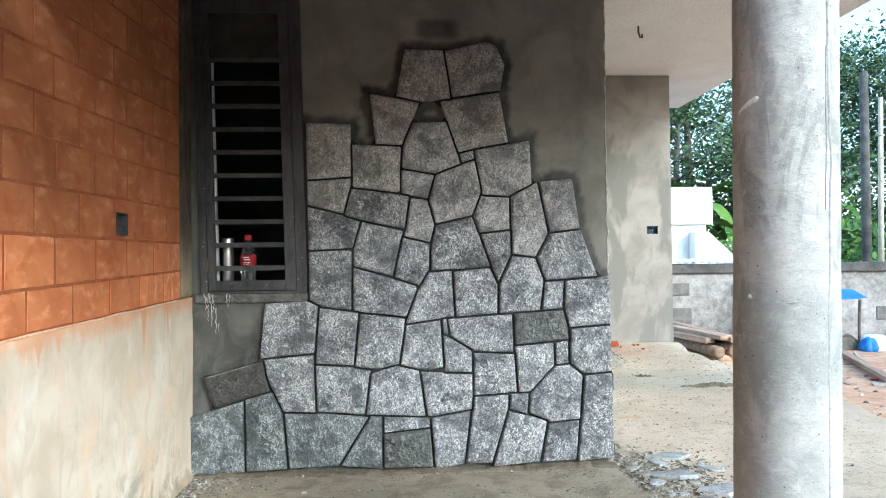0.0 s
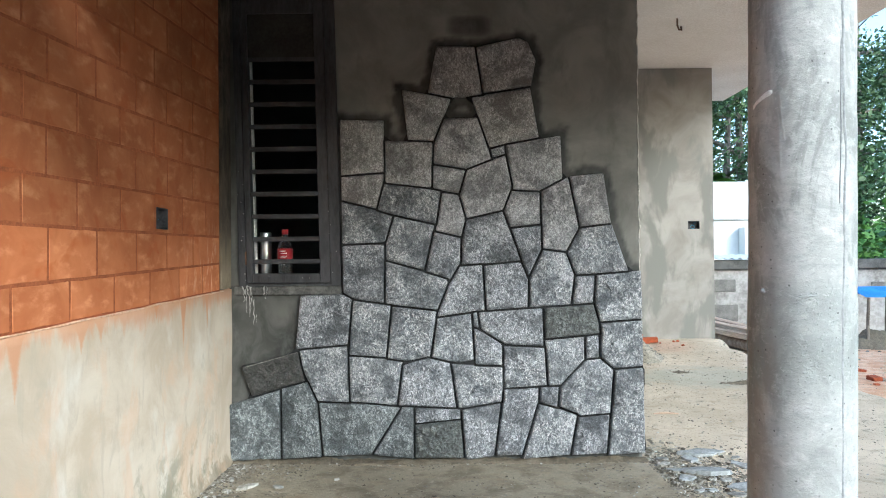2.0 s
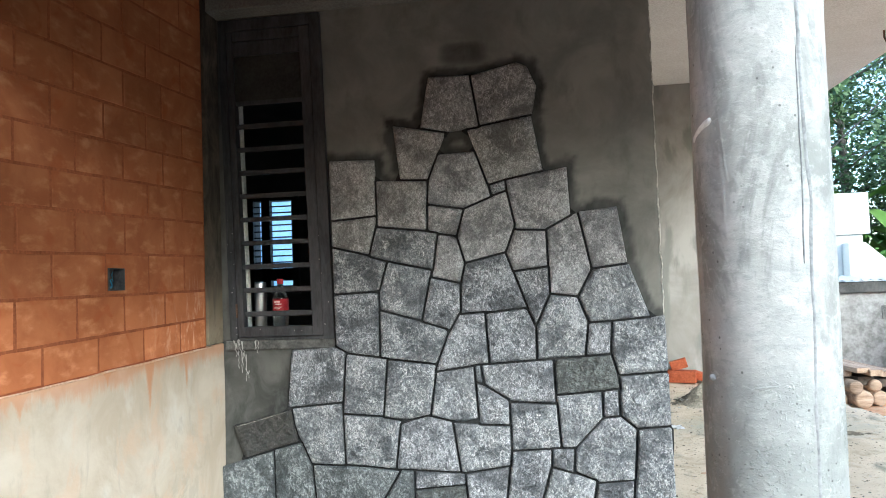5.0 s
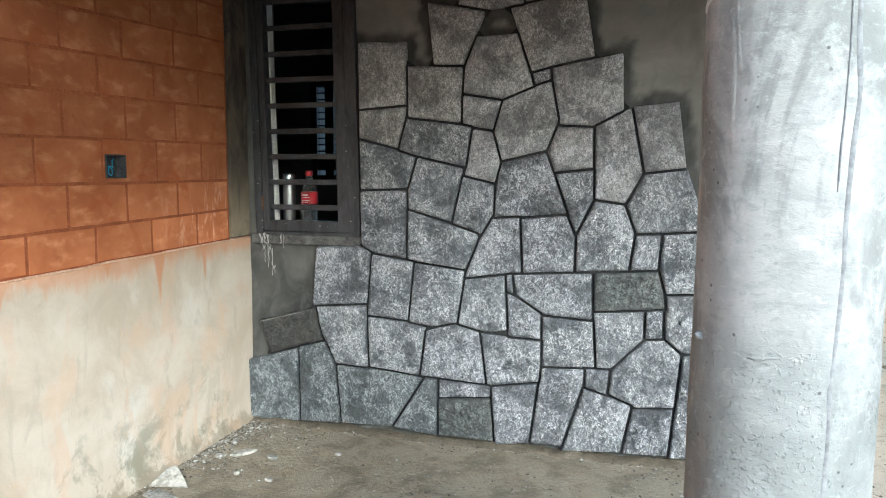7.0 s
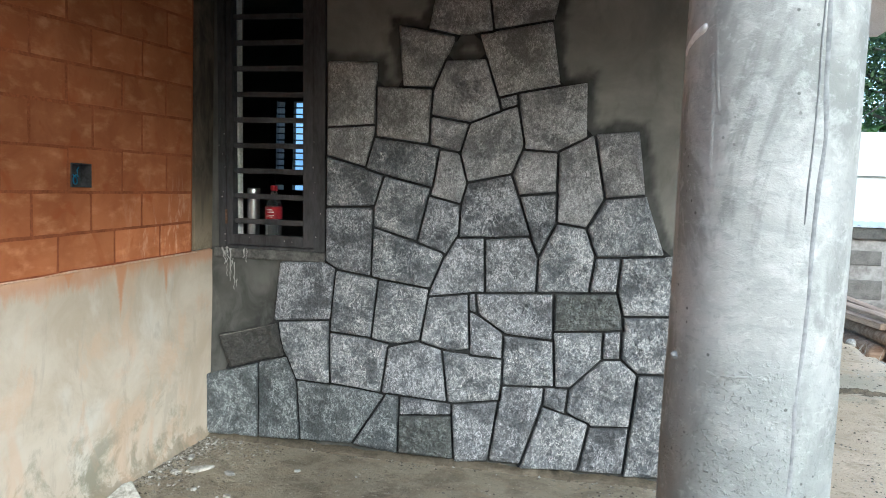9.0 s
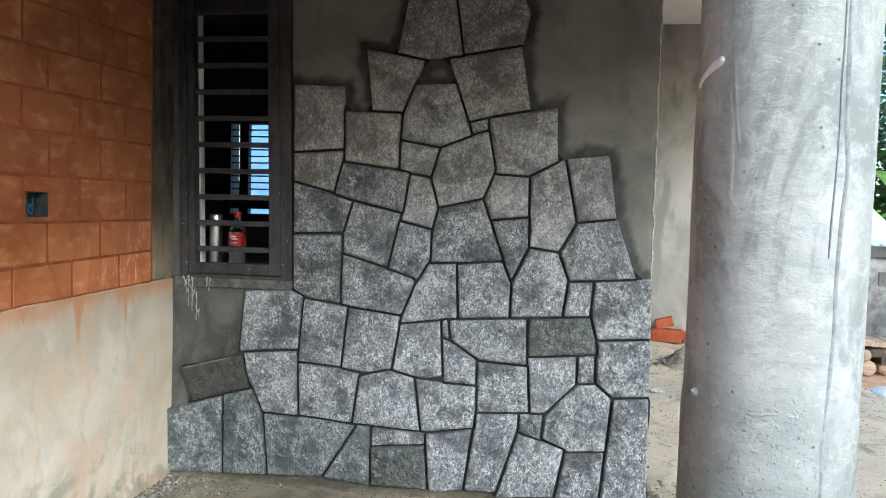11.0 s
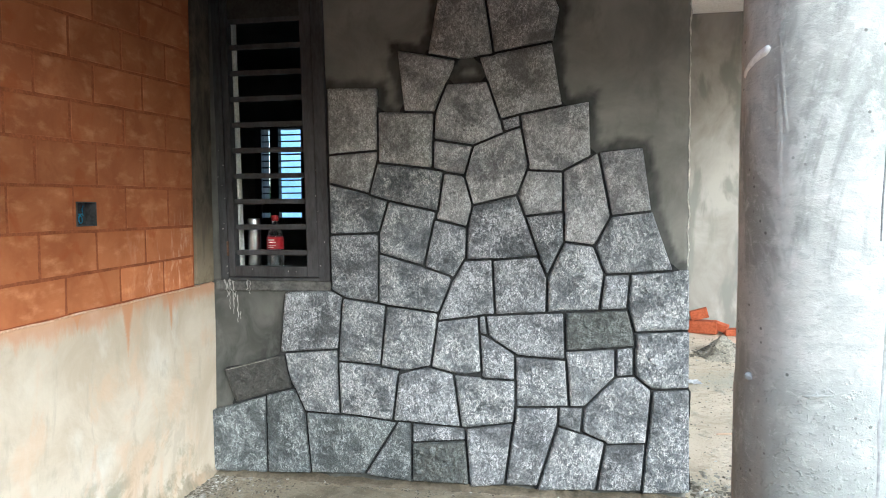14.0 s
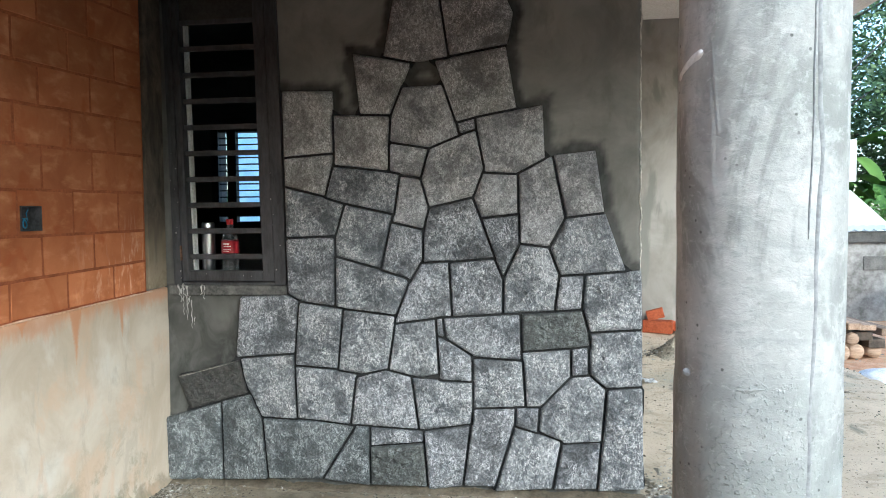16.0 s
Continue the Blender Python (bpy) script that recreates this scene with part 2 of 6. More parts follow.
def brick_face(name="orange_brick_wash", thick=1.0):
    """Orange-washed brick with paler rubbed patches and brush marks."""
    m, tree, bsdf, coords = blank(name, 0.8, 0.25)
    rnd = tree.nodes.new("ShaderNodeObjectInfo").outputs["Random"]
    cloud = noise_tex(tree, coords, 4.0, 6, 0.6, 0.5)
    brush = noise_tex(tree, stretched(tree, coords, 1, 0.7, 1.4), 13, 6, 0.62, 0.15)
    fine = noise_tex(tree, coords, 120, 3, 0.6)
    col = mix(tree, ramp(tree, cloud, 0.3, 0.7), (0.315, 0.098, 0.036), (0.44, 0.160, 0.066))
    col = mix(tree, ramp(tree, brush, 0.48, 0.80), col, (0.56, 0.25, 0.12))
    sep = node(tree, "SeparateXYZ", [("Vector", coords)]).outputs
    dust = noise_tex(tree, stretched(tree, coords, 1, 1, 0.22), 26, 6, 0.72, 0.5)
    dusty = node(tree, "Math", [(0, ramp(tree, dust, 0.50, 0.66)), (1, node(tree, "Math", [(0, ramp(tree, sep[1], -0.75, -0.3)), (1, ramp(tree, sep[2], 1.35, 1.05))], operation="MULTIPLY").outputs[0])], operation="MULTIPLY").outputs[0]
    col = mix(tree, node(tree, "Math", [(0, dusty), (1, 0.6)], operation="MULTIPLY").outputs[0], col, (0.70, 0.47, 0.34))
    blotch = noise_tex(tree, coords, 7.0, 3, 0.5, 0.8)
    col = mix(tree, node(tree, "Math", [(0, ramp(tree, blotch, 0.56, 0.70)), (1, 0.6)], operation="MULTIPLY").outputs[0], col, (0.33, 0.082, 0.022))
    # thick scales the tone of the wash, which also carries some light and shade
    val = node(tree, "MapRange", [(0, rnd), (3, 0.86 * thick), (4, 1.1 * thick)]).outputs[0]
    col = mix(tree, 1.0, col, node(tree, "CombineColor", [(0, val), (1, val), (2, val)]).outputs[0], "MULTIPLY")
    tree.links.new(col, bsdf.inputs["Base Color"])
    bumped(tree, bsdf, [(cloud, 0.2, 0.02), (brush, 0.2, 0.004), (fine, 0.25, 0.0015)])
    return m


def column_cement():
    """Smooth grey cement coat, chalky and pitted, with a rough patched band at waist height and drip streaks below it."""
    m, tree, bsdf, coords = blank("pitted_grey_cement", 0.75, 0.3)
    sep = node(tree, "SeparateXYZ", [("Vector", coords)]).outputs
    cloud = noise_tex(tree, coords, 5.0, 6, 0.62, 0.7)
    fine = noise_tex(tree, coords, 160, 3, 0.65)
    def calc(a, b, how="MULTIPLY"):
        return node(tree, "Math", [(0, a), (1, b)], operation=how).outputs[0]
    crumb = calc(ramp(tree, noise_tex(tree, coords, 170, 2, 0.5, 0.2), 0.54, 0.74), ramp(tree, noise_tex(tree, coords, 11, 3, 0.6), 0.42, 0.58))
    pit = node(tree, "TexVoronoi", [("Vector", coords), ("Scale", 42.0), ("Randomness", 1.0)]).outputs["Distance"]
    hole = calc(ramp(tree, calc(pit, calc(fine, 0.08), "ADD"), 0.17, 0.11), ramp(tree, noise_tex(tree, coords, 7, 4, 0.65), 0.45, 0.55))
    band = calc(ramp(tree, sep[2], 0.70, 0.86), ramp(tree, sep[2], 1.06, 0.98))
    rough_zone = calc(band, ramp(tree, noise_tex(tree, coords, 4.5, 3, 0.6), 0.36, 0.52))
    col = mix(tree, ramp(tree, cloud, 0.3, 0.72), (0.330, 0.335, 0.318), (0.460, 0.465, 0.446))
    hang = noise_tex(tree, stretched(tree, coords, 1, 1, 0.35), 7, 5, 0.65, 0.6)
    col = mix(tree, calc(ramp(tree, hang, 0.49, 0.60), calc(calc(ramp(tree, sep[2], 0.55, 0.85), 0.6), 0.25, "ADD")), col, (0.224, 0.232, 0.219))
    smear = noise_tex(tree, stretched(tree, coords, 1, 1, 2.6), 12, 5, 0.65, 0.4)
    col = mix(tree, calc(ramp(tree, smear, 0.52, 0.68), 0.35), col, (0.225, 0.242, 0.234))
    chalk = noise_tex(tree, coords, 22, 5, 0.68, 0.3)
    col = mix(tree, calc(ramp(tree, chalk, 0.52, 0.66), 0.45), col, (0.54, 0.544, 0.53))
    col = mix(tree, calc(rough_zone, 0.6), col, (0.235, 0.255, 0.243))
    tool = noise_tex(tree, stretched(tree, coords, 1, 1, 1.7), 46, 5, 0.72, 0.5)
    col = mix(tree, calc(ramp(tree, tool, 0.54, 0.66), 0.40), col, (0.235, 0.250, 0.238))
    col = mix(tree, calc(ramp(tree, tool, 0.44, 0.34), 0.35), col, (0.56, 0.57, 0.55))
    # brown earth splashed on the side towards the wall
    splash = calc(calc(ramp(tree, sep[0], -0.092, -0.122), ramp(tree, sep[2], 1.05, 0.85)), ramp(tree, noise_tex(tree, stretched(tree, coords, 1, 1, 0.25), 9, 4, 0.6), 0.42, 0.56))
    col = mix(tree, calc(splash, 0.34), col, (0.30, 0.235, 0.18))
    # short drips below the rough band
    run = node(tree, "TexVoronoi", [("Vector", stretched(tree, coords, 1, 1, 0.22)), ("Scale", 84.0), ("Randomness", 1.0)]).outputs["Distance"]
    drip = calc(calc(ramp(tree, calc(run, calc(fine, 0.12), "ADD"), 0.30, 0.20), ramp(tree, noise_tex(tree, coords, 8, 3, 0.6), 0.49, 0.57)), calc(ramp(tree, sep[2], 0.82, 0.72), ramp(tree, sep[2], 0.25, 0.4)))
    col = mix(tree, calc(drip, 0.28), col, (0.21, 0.215, 0.205))
    col = mix(tree, calc(hole, 0.8), col, (0.09, 0.088, 0.084))
    tree.links.new(col, bsdf.inputs["Base Color"])
    bumped(tree, bsdf, [(cloud, 0.3, 0.02), (hang, 0.35, 0.008), (chalk, 0.35, 0.005), (tool, 0.45, 0.004), (calc(crumb, calc(rough_zone, 0.06, "ADD")), 0.6, 0.004), (hole, -0.6, 0.006), (drip, -0.3, 0.003), (fine, 0.2, 0.001)])
    return m


def site_ground():
    """Trodden sandy cement floor, grey by the wall, going over to red laterite soil outside the plinth."""
    m, tree, bsdf, coords = blank("sandy_site_floor", 0.92, 0.2)
    sep = node(tree, "SeparateXYZ", [("Vector", coords)]).outputs
    cloud = noise_tex(tree, coords, 1.6, 6, 0.62, 0.6)
    blot = noise_tex(tree, coords, 6, 5, 0.65, 0.4)
    grit = noise_tex(tree, coords, 60, 5, 0.7)
    col = mix(tree, ramp(tree, cloud, 0.3, 0.7), (0.50, 0.42, 0.315), (0.68, 0.585, 0.465))
    col = mix(tree, ramp(tree, blot, 0.58, 0.74), col, (0.27, 0.25, 0.20))
    # red brick dust by the back wall
    spot = node(tree, "VectorMath", [(0, coords), (1, (3.05, 2.62, 0.28))], operation="DISTANCE").outputs["Value"]
    col = mix(tree, node(tree, "Math", [(0, ramp(tree, node(tree, "Math", [(0, spot), (1, node(tree, "Math", [(0, blot), (1, 0.5)], operation="MULTIPLY").outputs[0])], operation="ADD").outputs[0], 0.66, 0.34)), (1, 0.32)], operation="MULTIPLY").outputs[0], col, (0.46, 0.20, 0.12))
    # slurry washed off the cladding has left the floor before it dark and greenish
    washed = node(tree, "Math", [(0, ramp(tree, node(tree, "Math", [(0, sep[0]), (1, cloud)], operation="ADD").outputs[0], 3.1, 2.6)), (1, ramp(tree, node(tree, "Math", [(0, sep[1]), (1, cloud)], operation="SUBTRACT").outputs[0], 0.1, -0.35))], operation="MULTIPLY").outputs[0]
    col = mix(tree, node(tree, "Math", [(0, washed), (1, 0.85)], operation="MULTIPLY").outputs[0], col, mix(tree, ramp(tree, blot, 0.35, 0.6), (0.13, 0.112, 0.078), (0.27, 0.24, 0.178)))
    red = ramp(tree, node(tree, "Math", [(0, sep[0]), (1, node(tree, "Math", [(0, cloud), (1, 0.8)], operation="MULTIPLY").outputs[0])], operation="ADD").outputs[0], 4.45, 4.65)
    col = mix(tree, red, col, mix(tree, ramp(tree, blot, 0.35, 0.65), (0.56, 0.30, 0.175), (0.70, 0.47, 0.32)))
    # unseen ground in front, added dark to cut bounce onto the upper walls
    soil = ramp(tree, node(tree, "Math", [(0, sep[1]), (1, cloud)], operation="ADD").outputs[0], -2.3, -2.7)
    col = mix(tree, soil, col, mix(tree, ramp(tree, blot, 0.35, 0.65), (0.12, 0.085, 0.06), (0.20, 0.145, 0.105)))
    grass = ramp(tree, sep[1], 9.0, 14.0)
    col = mix(tree, grass, col, (0.10, 0.13, 0.04))
    col = mix(tree, node(tree, "Math", [(0, ramp(tree, grit, 0.58, 0.70)), (1, 0.7)], operation="MULTIPLY").outputs[0], col, (0.52, 0.48, 0.40))
    col = mix(tree, node(tree, "Math", [(0, ramp(tree, grit, 0.42, 0.32)), (1, 0.7)], operation="MULTIPLY").outputs[0], col, (0.12, 0.10, 0.07))
    drag = noise_tex(tree, stretched(tree, coords, 0.75, 1.35, 1), 9, 6, 0.7, 0.3)
    col = mix(tree, node(tree, "Math", [(0, ramp(tree, drag, 0.52, 0.64)), (1, 0.45)], operation="MULTIPLY").outputs[0], col, (0.33, 0.265, 0.185))
    # grey-green cement slop trodden in before the back wall
    slop = node(tree, "VectorMath", [(0, stretched(tree, coords, 0.6, 1.3, 1)), (1, (1.9, 2.1, 0.2))], operation="DISTANCE").outputs["Value"]
    col = mix(tree, node(tree, "Math", [(0, ramp(tree, node(tree, "Math", [(0, slop), (1, drag)], operation="ADD").outputs[0], 1.0, 0.7)), (1, 0.6)], operation="MULTIPLY").outputs[0], col, (0.36, 0.36, 0.30))
    clod = noise_tex(tree, stretched(tree, coords, 1, 1.6, 1), 21, 4, 0.7, 0.5)
    col = mix(tree, node(tree, "Math", [(0, ramp(tree, clod, 0.63, 0.70)), (1, 0.65)], operation="MULTIPLY").outputs[0], col, (0.15, 0.125, 0.09))
    tree.links.new(col, bsdf.inputs["Base Color"])
    bumped(tree, bsdf, [(blot, 0.5, 0.03), (clod, 0.5, 0.02), (grit, 0.9, 0.014)])
    return m


PALE_BRICK = brick_face("paler_orange_brick_wash", 1.22)
GRANITE, WET_GRANITE = granite(), dark_granite()
MUDDY_GRANITE = dark_granite("muddy_brown_granite", (0.036, 0.035, 0.033), (0.085, 0.082, 0.077))
PALE_GRANITE = granite("pale_split_granite", (0.105, 0.113, 0.123), (0.264, 0.278, 0.296), (0.64, 0.652, 0.68))
# brightened copy for the upper middle stones, in place of missing light
LIFTED_GRANITE = granite("lifted_split_granite", (0.215, 0.214, 0.222), (0.46, 0.457, 0.466), (0.84, 0.84, 0.85))
DEEP_GRANITE = granite("deep_grey_granite", (0.075, 0.084, 0.088), (0.175, 0.193, 0.199), (0.46, 0.49, 0.50))
# warm tone of the top stones, lightened for light the wall lacks
BROWN_GRANITE = granite("lifted_brown_granite", (0.185, 0.179, 0.174), (0.40, 0.391, 0.383), (0.74, 0.732, 0.72))
PLASTER, FAR_PLASTER, DADO, BRICK, CEMENT, SITE = wall_plaster(), far_plaster(), dado_plaster(), brick_face(thick=0.9), column_cement(), site_ground()
MORTAR = simple("dark_cement_joint", (0.018, 0.018, 0.019), (0.040, 0.040, 0.040), 20, 0.9, 0.4, 0.004, 90, 0.1)
BRICK_JOINT = simple("orange_stained_joint", (0.22, 0.062, 0.022), (0.32, 0.10, 0.038), 9, 0.85, 0.3)
CEILING = simple("cream_ceiling_paint", (0.80, 0.755, 0.69), (0.88, 0.84, 0.78), 2.5, 0.85, 0.06)
CONCRETE = simple("raw_concrete", (0.135, 0.13, 0.12), (0.21, 0.203, 0.187), 3, 0.9, 0.3)
SILL = simple("dull_cement_sill", (0.055, 0.054, 0.052), (0.15, 0.147, 0.138), 22, 0.85, 0.4)
ROOM = simple("dim_room_plaster", (0.12, 0.12, 0.115), (0.2, 0.2, 0.19), 2, 0.9, 0.2)
WINDOW_WOOD = simple("dull_grey_window_paint", (0.022, 0.0225, 0.0245), (0.062, 0.062, 0.066), 9, 0.55, 0.25, 0.002, 70, 0.4, (1, 1, 0.25))


# ---- mesh helpers ----
def mesh_of(name, bm, material, smooth=False):
    me = bpy.data.meshes.new(name)
    if smooth:
        for f in bm.faces:
            f.smooth = True
    bm.to_mesh(me)
    bm.free()
    for m in material if isinstance(material, (list, tuple)) else [material]:
        me.materials.append(m)
    return me


def part(name, bm, material, parent=None, label="", smooth=False):
    ob = new(name, mesh_of(name, bm, material, smooth))
    if parent:
        ob.parent = parent
    return tagged(ob, label) if label else ob


def box(bm, x0, x1, y0, y1, z0, z1, bevel=0.0):
    made = bmesh.ops.create_cube(bm, size=1.0)["verts"]
    for v in made:
        v.co = Vector((x0 + (v.co.x + 0.5) * (x1 - x0), y0 + (v.co.y + 0.5) * (y1 - y0), z0 + (v.co.z + 0.5) * (z1 - z0)))
    if bevel:
        edges = {e for v in made for e in v.link_edges}
        bmesh.ops.bevel(bm, geom=list(edges), offset=bevel, segments=2, affect="EDGES", profile=0.6)
    return bm


def solid(name, dims, material, parent=None, bevel=0.0, label=""):
    return part(name, box(bmesh.new(), *dims, bevel), material, parent, label)


def structure(ob, label, category):
    return tagged(ob, label, category, kind="structure")


def thing(name, label, category, group="", at=(0, 0, 0)):
    ob = new(name)
    ob.location = at
    return tagged(ob, label, category, group)


def tube(bm, points, radii, sides=8):
    """A round bar along points, closed at both ends."""
    points = [Vector(p) for p in points]
    rings = []
    for i, p in enumerate(points):
        d = (points[min(i + 1, len(points) - 1)] - points[max(i - 1, 0)]).normalized()
        side = d.orthogonal().normalized()
        up = d.cross(side)
        r = radii[i] if isinstance(radii, (list, tuple)) else radii
        rings.append([bm.verts.new(p + r * (math.cos(a) * side + math.sin(a) * up)) for a in (2 * math.pi * k / sides for k in range(sides))])
    for a, b in zip(rings, rings[1:]):
        # pair the rings at the nearest start so that bends do not twist
        s = min(range(sides), key=lambda k: (b[k].co - a[0].co).length)
        b[:] = b[s:] + b[:s]
        for k in range(sides):
            bm.faces.new((a[k], a[(k + 1) % sides], b[(k + 1) % sides], b[k]))
    bm.faces.new(rings[0][::-1])
    bm.faces.new(rings[-1])
    return bm


def lathe(bm, profile, sides=24, centre=(0, 0)):
    """A turned form from (radius, height) pairs, open where the radius is 0."""
    rings = []
    for r, z in profile:
        if r < 1e-6:
            rings.append([bm.verts.new((centre[0], centre[1], z))])
        else:
            rings.append([bm.verts.new((centre[0] + r * math.cos(a), centre[1] + r * math.sin(a), z)) for a in (2 * math.pi * k / sides for k in range(sides))])
    for a, b in zip(rings, rings[1:]):
        for k in range(sides):
            n = (k + 1) % sides
            loop = [a[k % len(a)], a[n % len(a)], b[n % len(b)], b[k % len(b)]]
            loop = list(dict.fromkeys(loop))
            if len(loop) > 2:
                bm.faces.new(loop)
    return bm


# ---- structure ----
CEIL_Z = 2.87
WALL_END = 2.212
FACE = 0.036          # front of the plaster behind the cladding
OPEN = (0.045, 0.602, 0.94, 2.62)   # window opening


def window_lean(z):
    """How far the window, set out of plumb, leans towards the brick wall at a height."""
    return 0.021 * max(0.0, z - 0.96)




def plinth_edge(y):
    """Where the filled floor ends towards the yard; it runs out to the end of the back wall."""
    return min(4.16, 3.71 + 0.33 * max(0.0, 2.4 - y)) + 0.02 * noise.noise((0, y * 4, 2))


def ground_height(x, y):
    """Flat in the porch, rising behind the clad wall to the back, falling outside the plinth."""
    def ease(v, a, b):
        u = min(1.0, max(0.0, (v - a) / (b - a)))
        return u * u * (3 - 2 * u)
    rise = 0.30 * min(1.0, max(0.0, (y - 0.05) / 2.85)) * ease(x, 1.9, 2.3)
    lip = plinth_edge(y)
    out = max(ease(x, lip, lip + (0.10 if y > 2.0 else 0.24)), ease(y, 3.1, 3.6) * ease(x, 3.5, 3.9), ease(y, 4.3, 4.8))
    z = rise * (1 - out) - 0.12 * out
    z += 0.010 * noise.noise((x * 1.7, y * 1.7, 0)) + 0.006 * noise.noise((x * 6, y * 6, 3)) * (1 if y > -3.5 else 0.5)
    return z * (1 if x > 0.3 else 0.6) - 0.004


def graded(a, b, near, step, grow=1.25):
    """Even steps between the two ends of near, growing outside."""
    out, v = [], near[0]
    while v <= near[1]:
        out.append(v)
        v += step
    s, lo, hi = step, out[0], out[-1]
    left, right = [], []
    while lo > a or hi < b:
        s *= grow
        lo, hi = lo - s, hi + s
        left.append(max(lo, a))
        right.append(min(hi, b))
    return sorted(set(left + out + right))


gx, gy = graded(-400, 400, (-0.3, 5.2), 0.06), graded(-400, 400, (-2.6, 4.6), 0.06)
bm = bmesh.new()
grid = [[bm.verts.new((x, y, ground_height(x, y))) for y in gy] for x in gx]
for i in range(len(gx) - 1):
    for j in range(len(gy) - 1):
        bm.faces.new((grid[i][j], grid[i + 1][j], grid[i + 1][j + 1], grid[i][j + 1]))
ground = structure(part("ground", bm, SITE, smooth=True), "trodden sandy cement floor going over to red soil", "ground")

# clad wall: core round the window opening
wall_back = structure(new("wall_back"), "grey cement plastered wall partly clad with stone", "wall")
bm = bmesh.new()
T = 0.20
for dims in ((-0.2, OPEN[0], FACE + 0.002, FACE + T, -0.2, CEIL_Z), (OPEN[1], WALL_END - 0.004, FACE + 0.002, FACE + T, -0.2, CEIL_Z),
             (OPEN[0], OPEN[1], FACE + 0.002, FACE + T, -0.2, OPEN[2]), (OPEN[0], OPEN[1], FACE + 0.002, FACE + T, OPEN[3], CEIL_Z)):
    box(bm, *dims)
part("core", bm, CONCRETE, wall_back)

STONES = []


def stone(*corners):
    STONES.append([(x / 1000, z / 1000) for x, z in corners])


stone((602, 1836), (832, 1830), (832, 1556), (606, 1542))
stone((608, 1524), (828, 1540), (824, 1480), (788, 1360), (608, 1406))
stone((608, 1392), (780, 1348), (874, 1312), (840, 1180), (610, 1164))
stone((844, 1716), (1096, 1706), (1094, 1472), (848, 1496))
stone((838, 1488), (1138, 1442), (1114, 1274), (804, 1350))
stone((938, 1988), (1192, 1940), (1100, 1720), (968, 1728))
stone((892, 1306), (1100, 1262), (1044, 1028), (844, 1084), (840, 1160))
stone((1148, 1430), (1232, 1424), (1272, 1300), (1252, 1202), (1114, 1236))
stone((1106, 1224), (1246, 1192), (1242, 1064), (1184, 968), (1060, 1014))
stone((1316, 1952), (1624, 2000), (1668, 1736), (1408, 1686))
stone((1164, 1836), (1336, 1840), (1410, 1620), (1280, 1568), (1104, 1602), (1116, 1718))
stone((1416, 1664), (1482, 1684), (1482, 1646), (1420, 1632))
stone((1496, 1688), (1784, 1732), (1792, 1516), (1664, 1450), (1536, 1456))
stone((1098, 1582), (1272, 1556), (1236, 1436), (1096, 1472))
stone((1284, 1556), (1484, 1632), (1520, 1472), (1476, 1350), (1276, 1304), (1246, 1428))
stone((1524, 1440), (1670, 1430), (1670, 1268), (1516, 1252), (1482, 1344))
stone((1682, 1432), (1824, 1506), (1876, 1236), (1806, 1120), (1688, 1140))
stone((1836, 1518), (2012, 1534), (2048, 1272), (1890, 1252))
stone((1884, 1236), (2056, 1254), (2140, 1012), (1864, 994), (1820, 1106))
stone((1280, 1286), (1468, 1328), (1560, 1072), (1250, 1056), (1254, 1208))
stone((1524, 1240), (1676, 1256), (1676, 1132), (1608, 988))
stone((1684, 1120), (1806, 1108), (1848, 996), (1832, 836), (1612, 824), (1614, 976))
stone((1864, 982), (1960, 984), (1950, 844), (1840, 836))
stone((1972, 984), (2208, 1006), (2212, 752), (1996, 740), (1960, 848))
stone((1236, 1036), (1360, 1044), (1372, 806), (1120, 772), (1184, 946))
stone((1370, 1036), (1560, 1060), (1604, 976), (1600, 824), (1380, 808))
stone((1690, 812), (1952, 828), (1984, 678), (1696, 652))
stone((1338, 790), (1678, 808), (1680, 608), (1462, 628), (1346, 712))
stone((1308, 794), (1330, 796), (1340, 712), (1312, 716))
stone((1120, 764), (1296, 788), (1310, 550), (1216, 530), (1080, 556))
stone((1312, 708), (1460, 628), (1460, 508), (1320, 508))
stone((1472, 608), (1686, 604), (1694, 400), (1476, 390))
stone((1696, 640), (1900, 656), (1900, 536), (1772, 408), (1716, 402))
stone((1912, 656), (1976, 668), (1980, 548), (1912, 548))
stone((1992, 730), (2212, 746), (2212, 500), (2060, 494), (1988, 548))
stone((1900, 524), (1988, 540), (2056, 476), (2038, 254), (1878, 238), (1768, 292), (1778, 390))
stone((2064, 474), (2212, 492), (2220, 42), (2024, 26))
stone((1664, 392), (1758, 388), (1752, 290), (1664, 316))
stone((1472, 376), (1656, 386), (1648, 312), (1564, 32), (1420, 28))
stone((1656, 294), (1860, 242), (1820, 32), (1568, 12))
stone((1866, 228), (2032, 240), (2016, 38), (1828, 28))
stone((1246, 268), (1452, 308), (1420, 28), (1262, 4))
stone((1194, 516), (1464, 502), (1460, 316), (1224, 282))
stone((932, 506), (1072, 552), (1180, 520), (1212, 292), (912, 308))
stone((994, 276), (1232, 268), (1234, 232), (994, 204))
stone((994, 192), (1236, 212), (1252, 18), (992, 20))
stone((924, 280), (984, 280), (984, 16), (772, 36))
stone((482, 314), (660, 306), (780, 294), (904, 276), (752, 38), (500, 30))
stone((276, 384), (420, 416), (462, 332), (488, 28), (280, 16))
stone((-4, 296), (268, 374), (268, 16), (0, 8))
stone((60, 508), (354, 584), (388, 440), (116, 360))
stone((384, 888), (614, 896), (658, 868), (628, 628), (354, 604))
stone((384, 596), (626, 616), (636, 316), (470, 324), (404, 474))
stone((610, 1160), (838, 1160), (826, 856), (664, 876), (614, 900))
